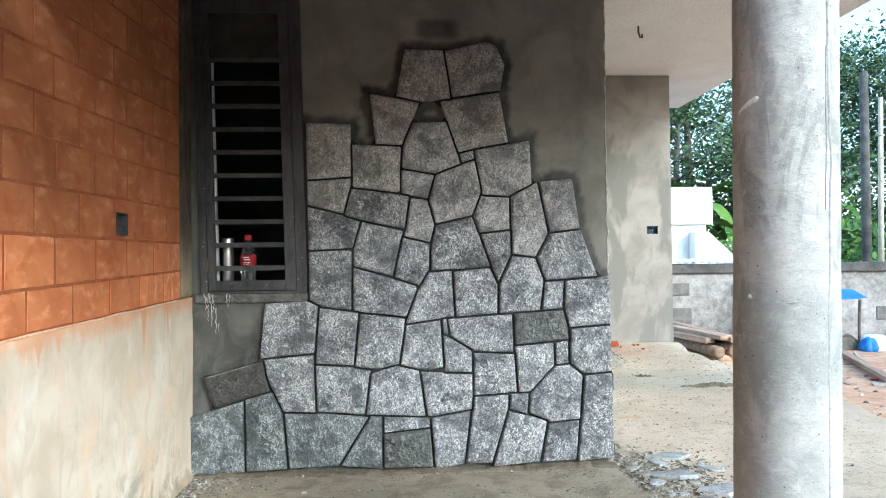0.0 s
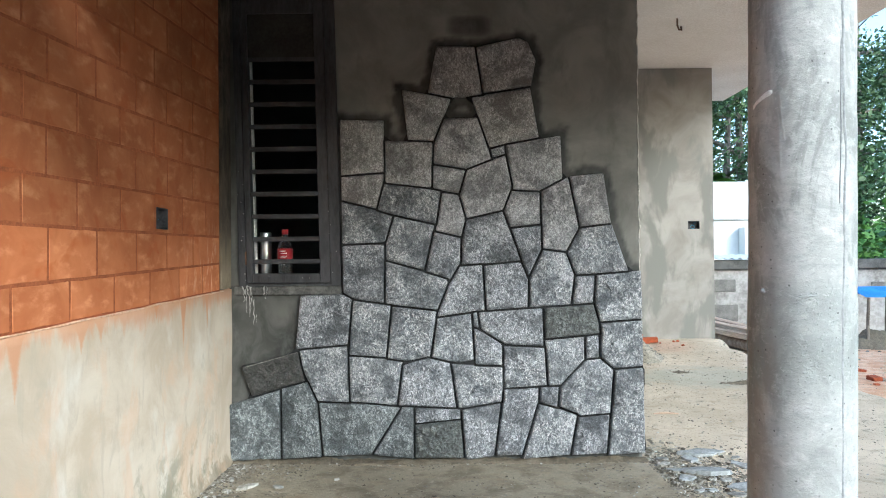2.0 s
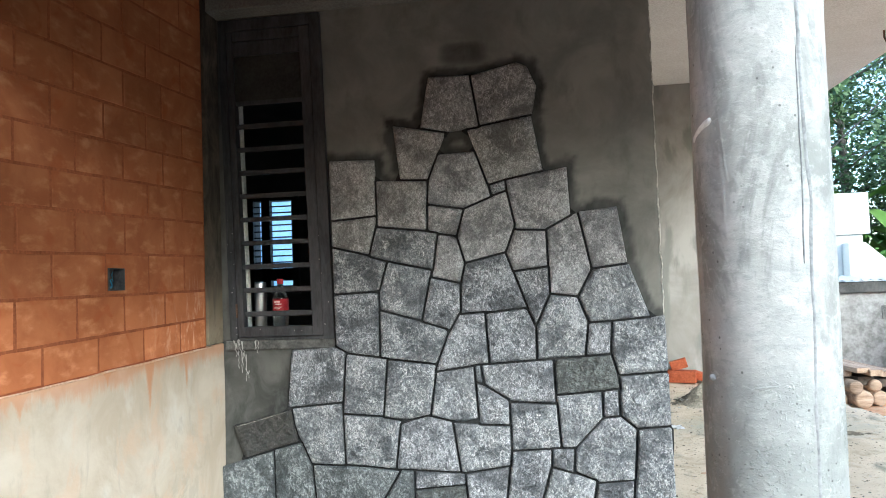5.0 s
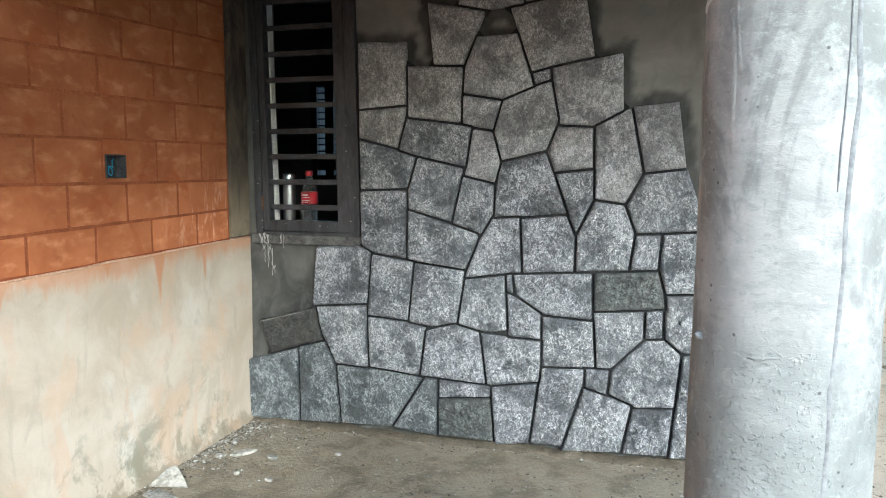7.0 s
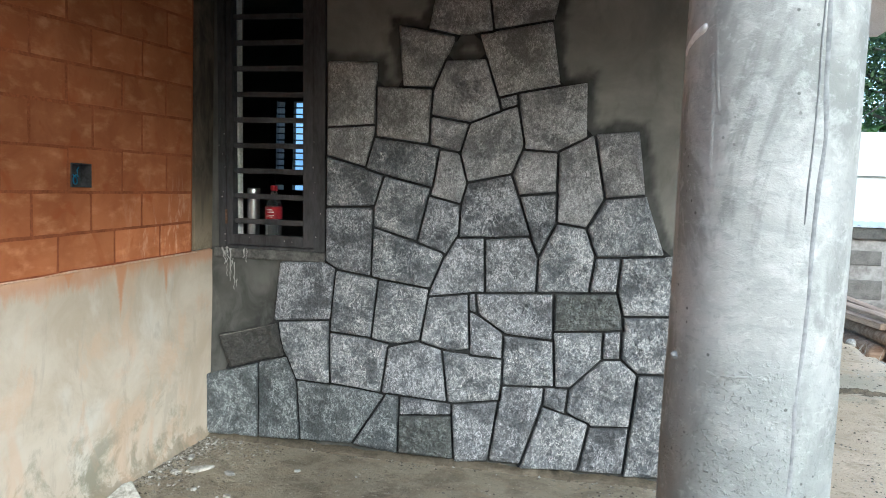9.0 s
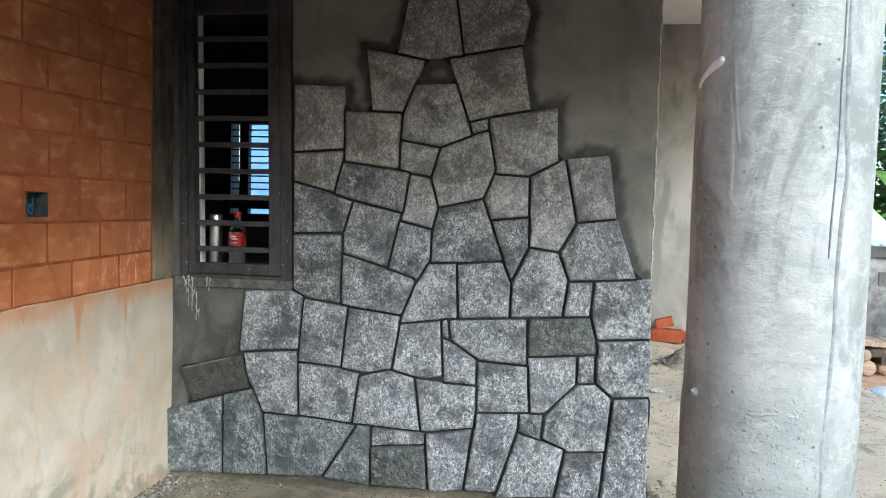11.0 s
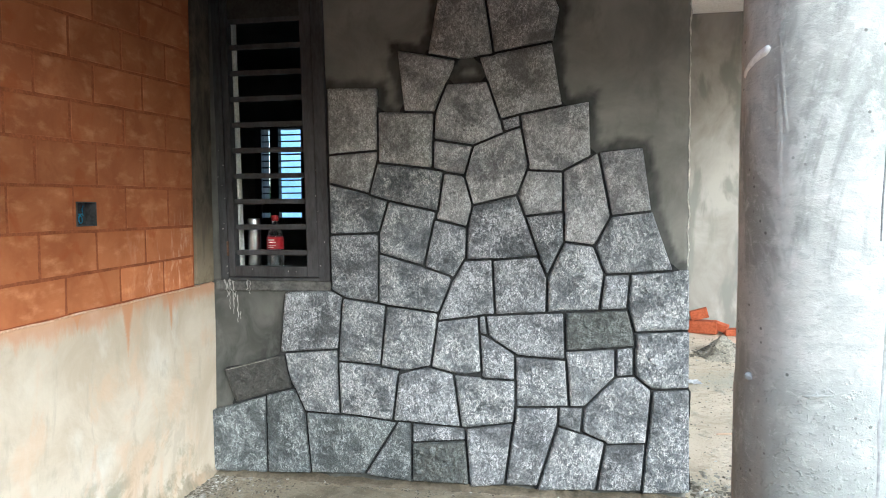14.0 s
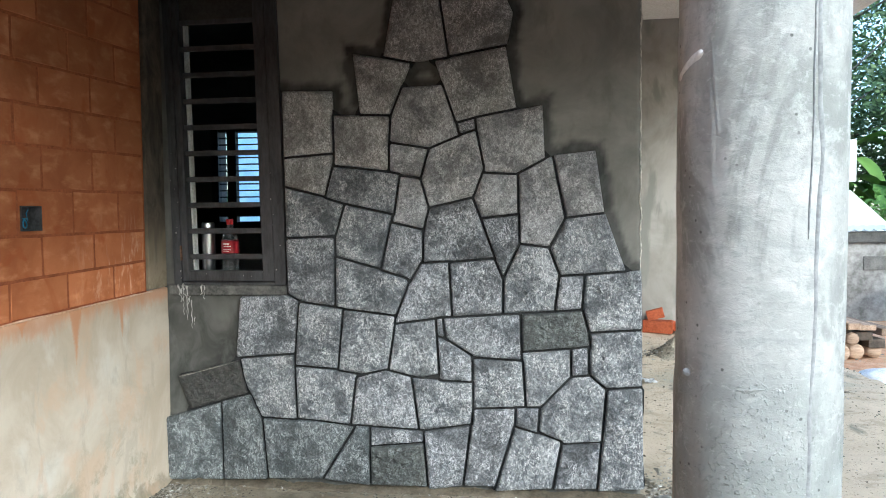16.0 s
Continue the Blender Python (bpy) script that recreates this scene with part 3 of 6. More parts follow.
stone((840, 1070), (1176, 976), (1168, 938), (1110, 810), (842, 848))
stone((664, 856), (864, 828), (836, 564), (648, 574))
stone((876, 824), (1110, 802), (1080, 560), (970, 542), (850, 554))
stone((644, 558), (824, 544), (922, 526), (888, 308), (648, 328))
stone((1126, 2230), (1328, 2222), (1368, 1968), (1194, 1956), (1080, 1984))
stone((1340, 2220), (1564, 2268), (1614, 2244), (1656, 2144), (1630, 2010), (1374, 1972))
DARK_STONES, BROWN_STONES = {26, 45, 50}, {0, 1, 3, 5, 9, 58, 59}
LIFTED_STONES = {7, 10, 12, 13, 14, 15, 16, 17}
PALE_STONES = {2, 4, 6, 18, 21, 23, 29, 31, 32, 34, 35, 36, 39, 42, 52, 54, 55, 56, 57}
DEEP_STONES = {46, 47, 48, 49}


def stone_kind(i):
    """Which tone of granite a stone takes; the upper ones are lightened for missing light."""
    if i == 50:
        return MUDDY_GRANITE
    for chosen, material in ((DARK_STONES, WET_GRANITE), (BROWN_STONES, BROWN_GRANITE), (LIFTED_STONES, LIFTED_GRANITE), (PALE_STONES, PALE_GRANITE), (DEEP_STONES, DEEP_GRANITE)):
        if i in chosen:
            return material
    return GRANITE



def grown(poly, d):
    """A convex outline moved outwards by d."""
    n = len(poly)
    cx, cz = sum(p[0] for p in poly) / n, sum(p[1] for p in poly) / n
    out = []
    for i in range(n):
        (ax, az), (bx, bz), (ex, ez) = poly[i - 1], poly[i], poly[(i + 1) % n]
        n1, n2 = Vector((bz - az, ax - bx)).normalized(), Vector((ez - bz, bx - ex)).normalized()
        if n1.dot(Vector((bx - cx, bz - cz))) < 0:
            n1 = -n1
        if n2.dot(Vector((bx - cx, bz - cz))) < 0:
            n2 = -n2
        v = n1 + n2
        v = v * (d / max(0.35, 0.5 * v.dot(v)))
        out.append((bx + v.x, bz + v.y))
    return out


def outline(poly, step, wobble, seed, round_off=0.006):
    """Points along an outline with knocked-off corners and an uneven, hand-split edge."""
    n, pts = len(poly), []
    for i in range(n):
        a, b = Vector(poly[i]), Vector(poly[(i + 1) % n])
        length = (b - a).length
        cut = min(round_off, length * 0.2) / length
        count = max(2, int(length / step))
        for k in range(count + 1):
            u = cut + (1 - 2 * cut) * k / count
            p = a.lerp(b, u)
            side = Vector((b - a).yx).normalized()
            side.x = -side.x
            p += side * wobble * (noise.noise((p.x * 14, p.y * 14, seed)) + 0.5 * noise.noise((p.x * 45, p.y * 45, seed)))
            pts.append(p)
    return pts


JOINT, LIP = 0.0105, 0.002


def depth_in(poly, points):
    """Signed distance of many points to an outline, negative inside."""
    best, inside = np.full(len(points), 9.0), np.zeros(len(points), bool)
    for (ax, az), (bx, bz) in zip(poly, poly[1:] + poly[:1]):
        ex, ez = bx - ax, bz - az
        px, pz = points[:, 0] - ax, points[:, 1] - az
        u = np.clip((px * ex + pz * ez) / (ex * ex + ez * ez), 0, 1)
        best = np.minimum(best, np.hypot(px - u * ex, pz - u * ez))
        cross = (az > points[:, 1]) != (bz > points[:, 1])
        if cross.any() and abs(ez) > 1e-9:
            inside ^= cross & (points[:, 0] < ax + (points[:, 1] - az) * ex / ez)
    return np.where(inside, -best, best)


def closed_up(i):
    """A stone with the edges that face a neighbour moved out to leave an even joint."""
    poly = STONES[i]
    n, lines = len(poly), []
    centre = np.mean(poly, axis=0)
    for a, b in zip(poly, poly[1:] + poly[:1]):
        a, b = np.array(a), np.array(b)
        at = a + (b - a) * np.linspace(0.15, 0.85, 15)[:, None]
        gap = np.min([depth_in(q, at) for k, q in enumerate(STONES) if k != i], axis=0)
        out = np.array((b[1] - a[1], a[0] - b[0])) / np.hypot(*(b - a))
        if out @ (a - centre) < 0:
            out = -out
        near = gap[gap < 0.042]
        move = max(0.0, (float(near.mean()) - JOINT) / 2) if len(near) >= 9 else 0.0
        lines.append((a + out * move, b - a))
    made = []
    for k in range(n):
        (p, d), (q, e) = lines[k - 1], lines[k]
        det = d[0] * e[1] - d[1] * e[0]
        if abs(det) < 0.12 * np.hypot(*d) * np.hypot(*e):
            hit = (p + d + q) / 2
        else:
            hit = p + d * ((q[0] - p[0]) * e[1] - (q[1] - p[1]) * e[0]) / det
        made.append((float(hit[0]), float(hit[1])))
    return made


def joint_outline(i, step):
    """The outline of a stone where it meets its neighbours over a joint of even width."""
    poly = STONES[i]
    xs_, zs_ = [p[0] for p in poly], [p[1] for p in poly]
    near = [q for k, q in enumerate(STONES) if k != i and min(p[0] for p in q) < max(xs_) + 0.05 and max(p[0] for p in q) > min(xs_) - 0.05 and min(p[1] for p in q) < max(zs_) + 0.05 and max(p[1] for p in q) > min(zs_) - 0.05]
    c = np.array((sum(xs_) / len(xs_), sum(zs_) / len(zs_)))
    ang = np.linspace(0, 2 * np.pi, 420, endpoint=False)
    ray = np.stack((np.cos(ang), np.sin(ang)), 1)
    lo, hi = np.zeros(len(ang)), np.full(len(ang), max(math.dist(c, p) for p in poly) + 0.03)
    for _ in range(13):
        mid = (lo + hi) / 2
        at = c + ray * mid[:, None]
        own = depth_in(poly, at)
        gap = np.min([depth_in(q, at) for q in near], axis=0)
        over = np.maximum(own - LIP, own - gap + JOINT)
        lo, hi = np.where(over < 0, mid, lo), np.where(over < 0, hi, mid)
    ring = c + ray * lo[:, None]
    ring = np.vstack((ring, ring[:1]))
    run = np.concatenate(([0], np.cumsum(np.hypot(*np.diff(ring, axis=0).T))))
    at = np.linspace(0, run[-1], max(24, int(run[-1] / step)), endpoint=False)
    return [Vector((x, z)) for x, z in zip(np.interp(at, run, ring[:, 0]), np.interp(at, run, ring[:, 1]))]


def split_face(u, v, seed, rough):
    """Height of a split granite face: flat chips broken at odd angles, ridges between them, a crumbly grain."""
    wx, wy = 0.010 * noise.noise((u * 26, v * 26, seed)), 0.010 * noise.noise((u * 26, v * 26, seed + 40))
    h = 0.0075 * noise.noise((u * 7, v * 7, seed))
    for scale, lean, lift in ((27, 0.22, 0.0015), (70, 0.20, 0.0007)):
        p = Vector(((u + wx) * scale * 0.72, (v + wy) * scale, seed * 3.7))
        cell = noise.voronoi(p)[1][0]
        tilt = noise.noise_vector(cell * 5.3 + Vector((0.5, 0.3, seed)))
        off = p - cell
        h += lean * (tilt.x * off.x + tilt.y * off.y) / scale * 1.6 + lift * tilt.z
    h += 0.0022 * (1 - 2 * abs(noise.noise((u * 34 + v * 12, v * 24, seed + 5))))
    return rough * (h + 0.0022 * noise.noise((u * 85, v * 70, seed + 9))) + 0.0022 * noise.noise((u * 150, v * 140, seed + 7))


def stone_mesh(i):
    seed = i + 1
    rng = random.Random(seed)
    pts = joint_outline(i, 0.0052)
    c = sum(pts, Vector((0, 0))) / len(pts)
    size = max((p - c).length for p in pts)
    lean_x, lean_z = rng.uniform(-0.03, 0.03), rng.uniform(-0.03, 0.03)
    turn, rough = rng.uniform(-0.9, 0.9), rng.uniform(0.85, 1.25) * (0.7 if i in BROWN_STONES else 1.0)
    if i == 45:
        rough = 1.9
    ct, st = math.cos(turn), math.sin(turn)
    bm = bmesh.new()
    rings, relief = [], []
    inner = max(4, int(size / 0.0046))
    levels = [(1.0, FACE - 0.008), (1.0, 0.011), (1.0 - 0.003 / size, 0.005), (1.0 - 0.008 / size, 0.001)] + [((1.0 - 0.008 / size) * (1 - k / inner), 0.0) for k in range(1, inner)]
    for n_level, (f, y) in enumerate(levels):
        ring = []
        for p in pts:
            q = c + (p - c) * f
            d, shade = y, 0.4
            if n_level > 1:
                h = split_face(ct * q.x - st * q.y, st * q.x + ct * q.y, seed, rough)
                fade = min(1.0, (1 - f) * size / 0.028)
                d += -h * (0.3 + 0.7 * fade) - 0.007 * fade ** 0.7 + lean_x * (q.x - c.x) + lean_z * (q.y - c.y)
                shade = 0.5 + h / 0.022
            ring.append(bm.verts.new((q.x, d, q.y)))
            relief.append(shade)
        rings.append(ring)
    m = len(pts)
    for a, b in zip(rings, rings[1:]):
        for k in range(m):
            bm.faces.new((a[k], a[(k + 1) % m], b[(k + 1) % m], b[k]))
    mid = bm.verts.new((c.x, sum(v.co.y for v in rings[-1]) / m, c.y))
    relief.append(0.5)
    for k in range(m):
        bm.faces.new((rings[-1][k], rings[-1][(k + 1) % m], mid))
    bmesh.ops.recalc_face_normals(bm, faces=bm.faces)
    return bm, relief


STONES = [closed_up(i) for i in range(len(STONES))]
for i in range(len(STONES)):
    bm, relief = stone_mesh(i)
    ob = part("stone", bm, stone_kind(i), wall_back, "darker damp granite slab" if i in DARK_STONES else "", smooth=True)
    ob.data.attributes.new("relief", "FLOAT", "POINT").data.foreach_set("value", relief)

crust = [(0.070 + 0.285 * k / 14, -0.002 + 0.003 * noise.noise((k, 2, 2)), 0.507 + 0.076 * k / 14 + 0.002 * noise.noise((k * 0.9, 0, 5))) for k in range(15)]
part("cement_crust", tube(bmesh.new(), crust, [0.0018 + 0.0012 * noise.noise((k * 1.3, 4, 4)) for k in range(15)], 6), simple("pale_dry_cement", (0.22, 0.21, 0.19), (0.38, 0.365, 0.33), 30, 0.9, 0.5), wall_back, "pale cement left on the edge of a slab", smooth=True)

def outside_by(x, z, poly):
    """How far a point lies outside an outline, about."""
    n = len(poly)
    cx, cz = sum(p[0] for p in poly) / n, sum(p[1] for p in poly) / n
    worst = -9.0
    for i in range(n):
        (ax, az), (bx, bz) = poly[i], poly[(i + 1) % n]
        nrm = Vector((bz - az, ax - bx)).normalized()
        if nrm.dot(Vector((ax - cx, az - cz))) < 0:
            nrm = -nrm
        worst = max(worst, nrm.dot(Vector((x - ax, z - az))))
    return worst


# recessed joints, one thin dark bed under each stone
bm = bmesh.new()
for i, poly in enumerate(STONES):
    pts = outline(grown(poly, 0.026), 0.02, 0.004, i + 200)
    mid = sum(pts, Vector((0, 0))) / len(pts)
    others = [q for k, q in enumerate(STONES) if k != i]
    for k, p in enumerate(pts):   # the bed shows between stones, not round the outside of the cladding
        if min(outside_by(p.x, p.y, q) for q in others) > 0.012:
            pts[k] = p + (mid - p).normalized() * 0.036
    y = 0.0125 + 0.00008 * i
    front = [bm.verts.new((p.x, y, max(p.y, -0.02))) for p in pts]
    back = [bm.verts.new((p.x, FACE + 0.001, max(p.y, -0.02))) for p in pts]
    bm.faces.new(front)
    for k in range(len(pts)):
        bm.faces.new((front[k], front[(k + 1) % len(pts)], back[(k + 1) % len(pts)], back[k]))
bmesh.ops.recalc_face_normals(bm, faces=bm.faces)
part("mortar_bed", bm, MORTAR, wall_back, "dark recessed cement joints between the stones")


# plaster skin with the damp rim round the cladding
bm = bmesh.new()
xs = sorted({-0.01, OPEN[0], OPEN[1], WALL_END, *[round(0.02 + 0.014 * k, 4) for k in range(156) if 0.02 + 0.014 * k < WALL_END - 0.008]})
zs = sorted({-0.05, OPEN[2], OPEN[3], CEIL_Z, *[round(0.014 * k, 4) for k in range(204)]})
HUBS = [(p, sum(q[0] for q in p) / len(p), sum(q[1] for q in p) / len(p), max(math.dist(a, b) for a in p for b in p)) for p in STONES]
damp_shade_of = {}
sk = {}
for x in xs:
    for z in zs:
        edge = 0.006 * noise.noise((0, z * 14, 8)) + 0.003 * noise.noise((0, z * 50, 2)) if x == WALL_END else 0.0
        beside = 1 - min(1.0, max(0.0, (x - OPEN[1]) / 0.2)) if x > OPEN[0] else max(0.0, (x + 0.01) / (OPEN[0] + 0.01))
        v = bm.verts.new((x + edge - beside * window_lean(z), FACE + 0.002 * noise.noise((x * 3, z * 3, 1)), z))
        sk[x, z] = v
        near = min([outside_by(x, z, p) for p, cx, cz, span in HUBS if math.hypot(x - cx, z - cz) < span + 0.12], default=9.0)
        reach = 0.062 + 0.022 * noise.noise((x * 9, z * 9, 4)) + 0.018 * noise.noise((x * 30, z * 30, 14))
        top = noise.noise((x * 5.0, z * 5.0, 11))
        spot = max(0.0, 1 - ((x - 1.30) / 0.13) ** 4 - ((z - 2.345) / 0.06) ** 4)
        damp_shade_of[v] = max(0.0, min(1.0, (reach - near) / 0.028)) * (0.88 + 0.2 * top) if near < 0.2 else 0.0
        damp_shade_of[v] = max(damp_shade_of[v], 0.8 * spot)
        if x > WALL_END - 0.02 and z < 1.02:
            damp_shade_of[v] *= 0.15
        if x < 0.05 and z >= 0.93:   # corner shade painted between the window frame and the side wall
            damp_shade_of[v] = max(damp_shade_of[v], 0.6 + 0.3 * noise.noise((x * 30, z * 5, 31)))
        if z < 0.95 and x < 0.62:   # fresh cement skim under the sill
            damp_shade_of[v] = max(damp_shade_of[v], 0.82 + 0.22 * noise.noise((x * 7, z * 7, 21)))
for x0, x1 in zip(xs, xs[1:]):
    for z0, z1 in zip(zs, zs[1:]):
        if x0 >= OPEN[0] - 1e-6 and x1 <= OPEN[1] + 1e-6 and z0 >= OPEN[2] - 1e-6 and z1 <= OPEN[3] + 1e-6:
            continue
        bm.faces.new((sk[x0, z0], sk[x1, z0], sk[x1, z1], sk[x0, z1]))
for z0, z1 in zip(zs, zs[1:]):
    a, b = sk[xs[-1], z0], sk[xs[-1], z1]
    c, d = bm.verts.new((WALL_END, FACE + T, z1)), bm.verts.new((WALL_END, FACE + T, z0))
    damp_shade_of[c] = damp_shade_of[d] = 0.0
    bm.faces.new((a, d, c, b))
bm.verts.index_update()
bm.normal_update()
order = sorted(damp_shade_of, key=lambda v: v.index)
values = [damp_shade_of[v] for v in order]
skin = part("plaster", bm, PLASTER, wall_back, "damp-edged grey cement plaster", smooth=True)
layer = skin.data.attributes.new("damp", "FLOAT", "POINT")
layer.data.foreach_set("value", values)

# chipped arris down the free end of the wall, pale also for the light it catches
pts, radii, z = [], [], 1.0
while z < CEIL_Z - 0.25:
    pts.append((WALL_END - 0.002 + 0.006 * noise.noise((0, z * 14, 8)) + 0.003 * noise.noise((0, z * 60, 2)), FACE + 0.001, z))
    radii.append(0.0028 + 0.0035 * noise.noise((5, z * 18, 1)) + 0.002 * noise.noise((5, z * 70, 3)))
    z += 0.012
part("chipped_arris", tube(bmesh.new(), pts, [max(0.001, r) for r in radii], 7), simple("pale_broken_plaster", (0.42, 0.40, 0.36), (0.66, 0.63, 0.58), 30, 0.9, 0.5), wall_back, "pale chipped plaster edge", smooth=True)

# side wall: pale dado below, orange washed brick above
wall_left = structure(new("wall_left"), "orange washed brick wall over a pale stained plaster dado", "wall")
HOLE = (-0.919, -0.817, 1.219, 1.307)     # socket box in the side wall


def holed(name, xs_, ys_, zs_, material, parent, hole=HOLE):
    """A slab in the plane of the side wall with the socket box's hole left open."""
    bm = bmesh.new()
    for dims in ((ys_[0], hole[0], zs_[0], zs_[1]), (hole[1], ys_[1], zs_[0], zs_[1]), (hole[0], hole[1], zs_[0], hole[2]), (hole[0], hole[1], hole[3], zs_[1])):
        if dims[1] > dims[0] and dims[3] > dims[2]:
            box(bm, xs_[0], xs_[1], *dims)
    return part(name, bm, material, parent)


solid("core", (-0.22, -0.07, -7.0, FACE + T, -0.2, CEIL_Z), CONCRETE, wall_left)
# unseen wall above the roof, added to block sky on this side
solid("upper_storey", (-0.22, -0.07, -7.0, 4.4, CEIL_Z + 0.135, 6.0), CONCRETE, wall_left)
holed("core", (-0.07, -0.018), (-7.0, FACE), (-0.2, CEIL_Z), CONCRETE, wall_left)
bm = bmesh.new()
ys = [-7.0, -5.0, -3.6] + [round(-3.0 + 0.05 * k, 3) for k in range(61)] + [FACE]
zs2 = [round(-0.06 + 0.04 * k, 3) for k in range(24)]


def dado_top(y):
    return 0.926 + 0.020 * y + 0.004 * noise.noise((0, y * 5, 0)) + 0.0025 * noise.noise((0, y * 22, 3))


rows = []
for y in ys:
    col = []
    for z in zs2 + [None]:
        zz = dado_top(y) if z is None else z
        foot = 0.012 * max(0.0, 1 - zz / 0.06) if zz < 0.06 else 0.0
        col.append(bm.verts.new((0.004 * noise.noise((1, y * 2.2, zz * 2.2)) + 0.002 * noise.noise((4, y * 9, zz * 9)) + foot, y, zz)))
    col.append(bm.verts.new((-0.014, y, dado_top(y) + 0.006)))
    rows.append(col)
for a, b in zip(rows, rows[1:]):
    for k in range(len(a) - 1):
        bm.faces.new((a[k], b[k], b[k + 1], a[k + 1]))
bmesh.ops.recalc_face_normals(bm, faces=bm.faces)
part("dado", bm, DADO, wall_left, "pale plaster dado with orange runs", smooth=True)
pts = [(0.0005 + 0.003 * noise.noise((3, y * 6, 0)), y, dado_top(y) + 0.002) for y in [-6.9 + 0.045 * k for k in range(152)]]
part("ledge", tube(bmesh.new(), pts, [0.0035 + 0.0022 * noise.noise((7, p[1] * 9, 0)) for p in pts], 6), simple("pale_orange_ledge", (0.62, 0.34, 0.19), (0.72, 0.53, 0.40), 7, 0.85, 0.4), wall_left, "thin pale plaster ledge under the bricks", smooth=True)
STRIP = -0.132   # where the brick face stops short of the corner
def shaded_corner():
    m, tree, bsdf, coords = blank("shaded_corner_plaster", 0.85, 0.25)
    sep = node(tree, "SeparateXYZ", [("Vector", coords)]).outputs
    cloud = noise_tex(tree, stretched(tree, coords, 1, 1, 0.5), 9, 5, 0.65, 0.6)
    fine = noise_tex(tree, coords, 80, 3, 0.6)
    tan = mix(tree, ramp(tree, cloud, 0.35, 0.65), (0.18, 0.145, 0.10), (0.33, 0.275, 0.195))
    # dark tone for the upper strip: the corner's shade put into its colour
    cement = mix(tree, ramp(tree, cloud, 0.35, 0.65), (0.036, 0.031, 0.026), (0.115, 0.095, 0.072))
    reach = node(tree, "Math", [(0, sep[2]), (1, node(tree, "Math", [(0, cloud), (1, 0.9)], operation="MULTIPLY").outputs[0])], operation="ADD").outputs[0]
    tree.links.new(mix(tree, ramp(tree, reach, 1.45, 1.75), tan, cement), bsdf.inputs["Base Color"])
    bumped(tree, bsdf, [(cloud, 0.4, 0.012), (fine, 0.3, 0.002)])
    return m


solid("corner_strip", (-0.02, 0.0, STRIP + 0.012, FACE, 0.935, CEIL_Z), shaded_corner(), wall_left, 0.004, "rough tan plaster strip with shade painted over its upper part")
holed("joint_bed", (-0.02, -0.009), (-7.0, STRIP), (0.80, CEIL_Z), BRICK_JOINT, wall_left)

# porch ceiling slab, back wall and the building behind
ceiling = structure(solid("ceiling", (WALL_END, 4.36, -2.06, 4.41, CEIL_Z, CEIL_Z + 0.13), CEILING), "cream painted concrete porch ceiling", "ceiling")
# out-of-view half of the slab, made dark to weaken bounce on the walls
structure(solid("ceiling_bare", (-0.3, WALL_END - 0.002, -2.06, FACE + T, CEIL_Z + 0.001, CEIL_Z + 0.131), CONCRETE), "unseen dark grey concrete ceiling over the clad wall", "ceiling")
wall_far = structure(new("wall_far"), "patchy grey cement wall at the back of the porch", "wall")
solid("core", (WALL_END - 0.3, 3.688, 3.0, 3.15, -0.2, CEIL_Z - 0.002), FAR_PLASTER, wall_far)
bm = bmesh.new()
for dims in ((WALL_END - 0.3, 3.448, -0.2, CEIL_Z - 0.002), (3.556, 3.69, -0.2, CEIL_Z - 0.002), (3.448, 3.556, -0.2, 1.336), (3.448, 3.556, 1.412, CEIL_Z - 0.002)):
    box(bm, dims[0], dims[1], 2.95, 3.0, dims[2], dims[3])
part("plaster", bm, FAR_PLASTER, wall_far)

# column
def column_radius(z):
    """A plain shaft with a thicker coat up to the waist."""
    return 0.127 + 0.0015 * min(1.0, max(0.0, (1.0 - z) / 0.03)) - 0.002 * max(0.0, z - 1.2)


bm = bmesh.new()
sides = 64
z = -0.05
rings = []
while z <= 2.19:
    r = column_radius(z)
    ring = []
    for k in range(sides):
        a = 2 * math.pi * k / sides
        rr = r + 0.0016 * noise.noise((math.cos(a) * 2, math.sin(a) * 2, z * 3)) + 0.0012 * noise.noise((math.cos(a) * 9, math.sin(a) * 9, z * 12))
        ring.append(bm.verts.new((rr * math.cos(a), rr * math.sin(a), z)))
    rings.append(ring)
    z += 0.03
for a, b in zip(rings, rings[1:]):
    for k in range(sides):
        bm.faces.new((a[k], a[(k + 1) % sides], b[(k + 1) % sides], b[k]))
column = part("column", bm, CEMENT, smooth=True)
column.matrix_basis = pose(2.104, -1.907, 0, 1.6)   # it leans a little towards the yard
structure(column, "round grey cement rendered porch column with drips", "column")


# ---- more materials ----
TIN = simple("brushed_steel", (0.45, 0.46, 0.47), (0.62, 0.63, 0.64), 10, 0.28, 0.1, 0.001, 80, 0.5, (1, 1, 0.1), 1.0)
RED_LABEL = simple("red_printed_label", (0.30, 0.014, 0.022), (0.40, 0.025, 0.035), 20, 0.4, 0.05)
RED_CAP = simple("red_plastic_cap", (0.30, 0.012, 0.018), (0.38, 0.018, 0.025), 20, 0.4, 0.05)
PALE_PRINT = simple("pale_print", (0.7, 0.66, 0.6), (0.8, 0.76, 0.7), 30, 0.5, 0.05)
WHITE_PAINT = simple("chalky_white_paint", (0.74, 0.73, 0.70), (0.84, 0.83, 0.80), 2.0, 0.85, 0.15)
JAMB = simple("white_jamb_plaster", (0.70, 0.69, 0.66), (0.82, 0.81, 0.78), 6, 0.8, 0.2)
CEMENT_DRIP = simple("pale_cement_slurry", (0.30, 0.295, 0.28), (0.46, 0.45, 0.43), 20, 0.85, 0.4)
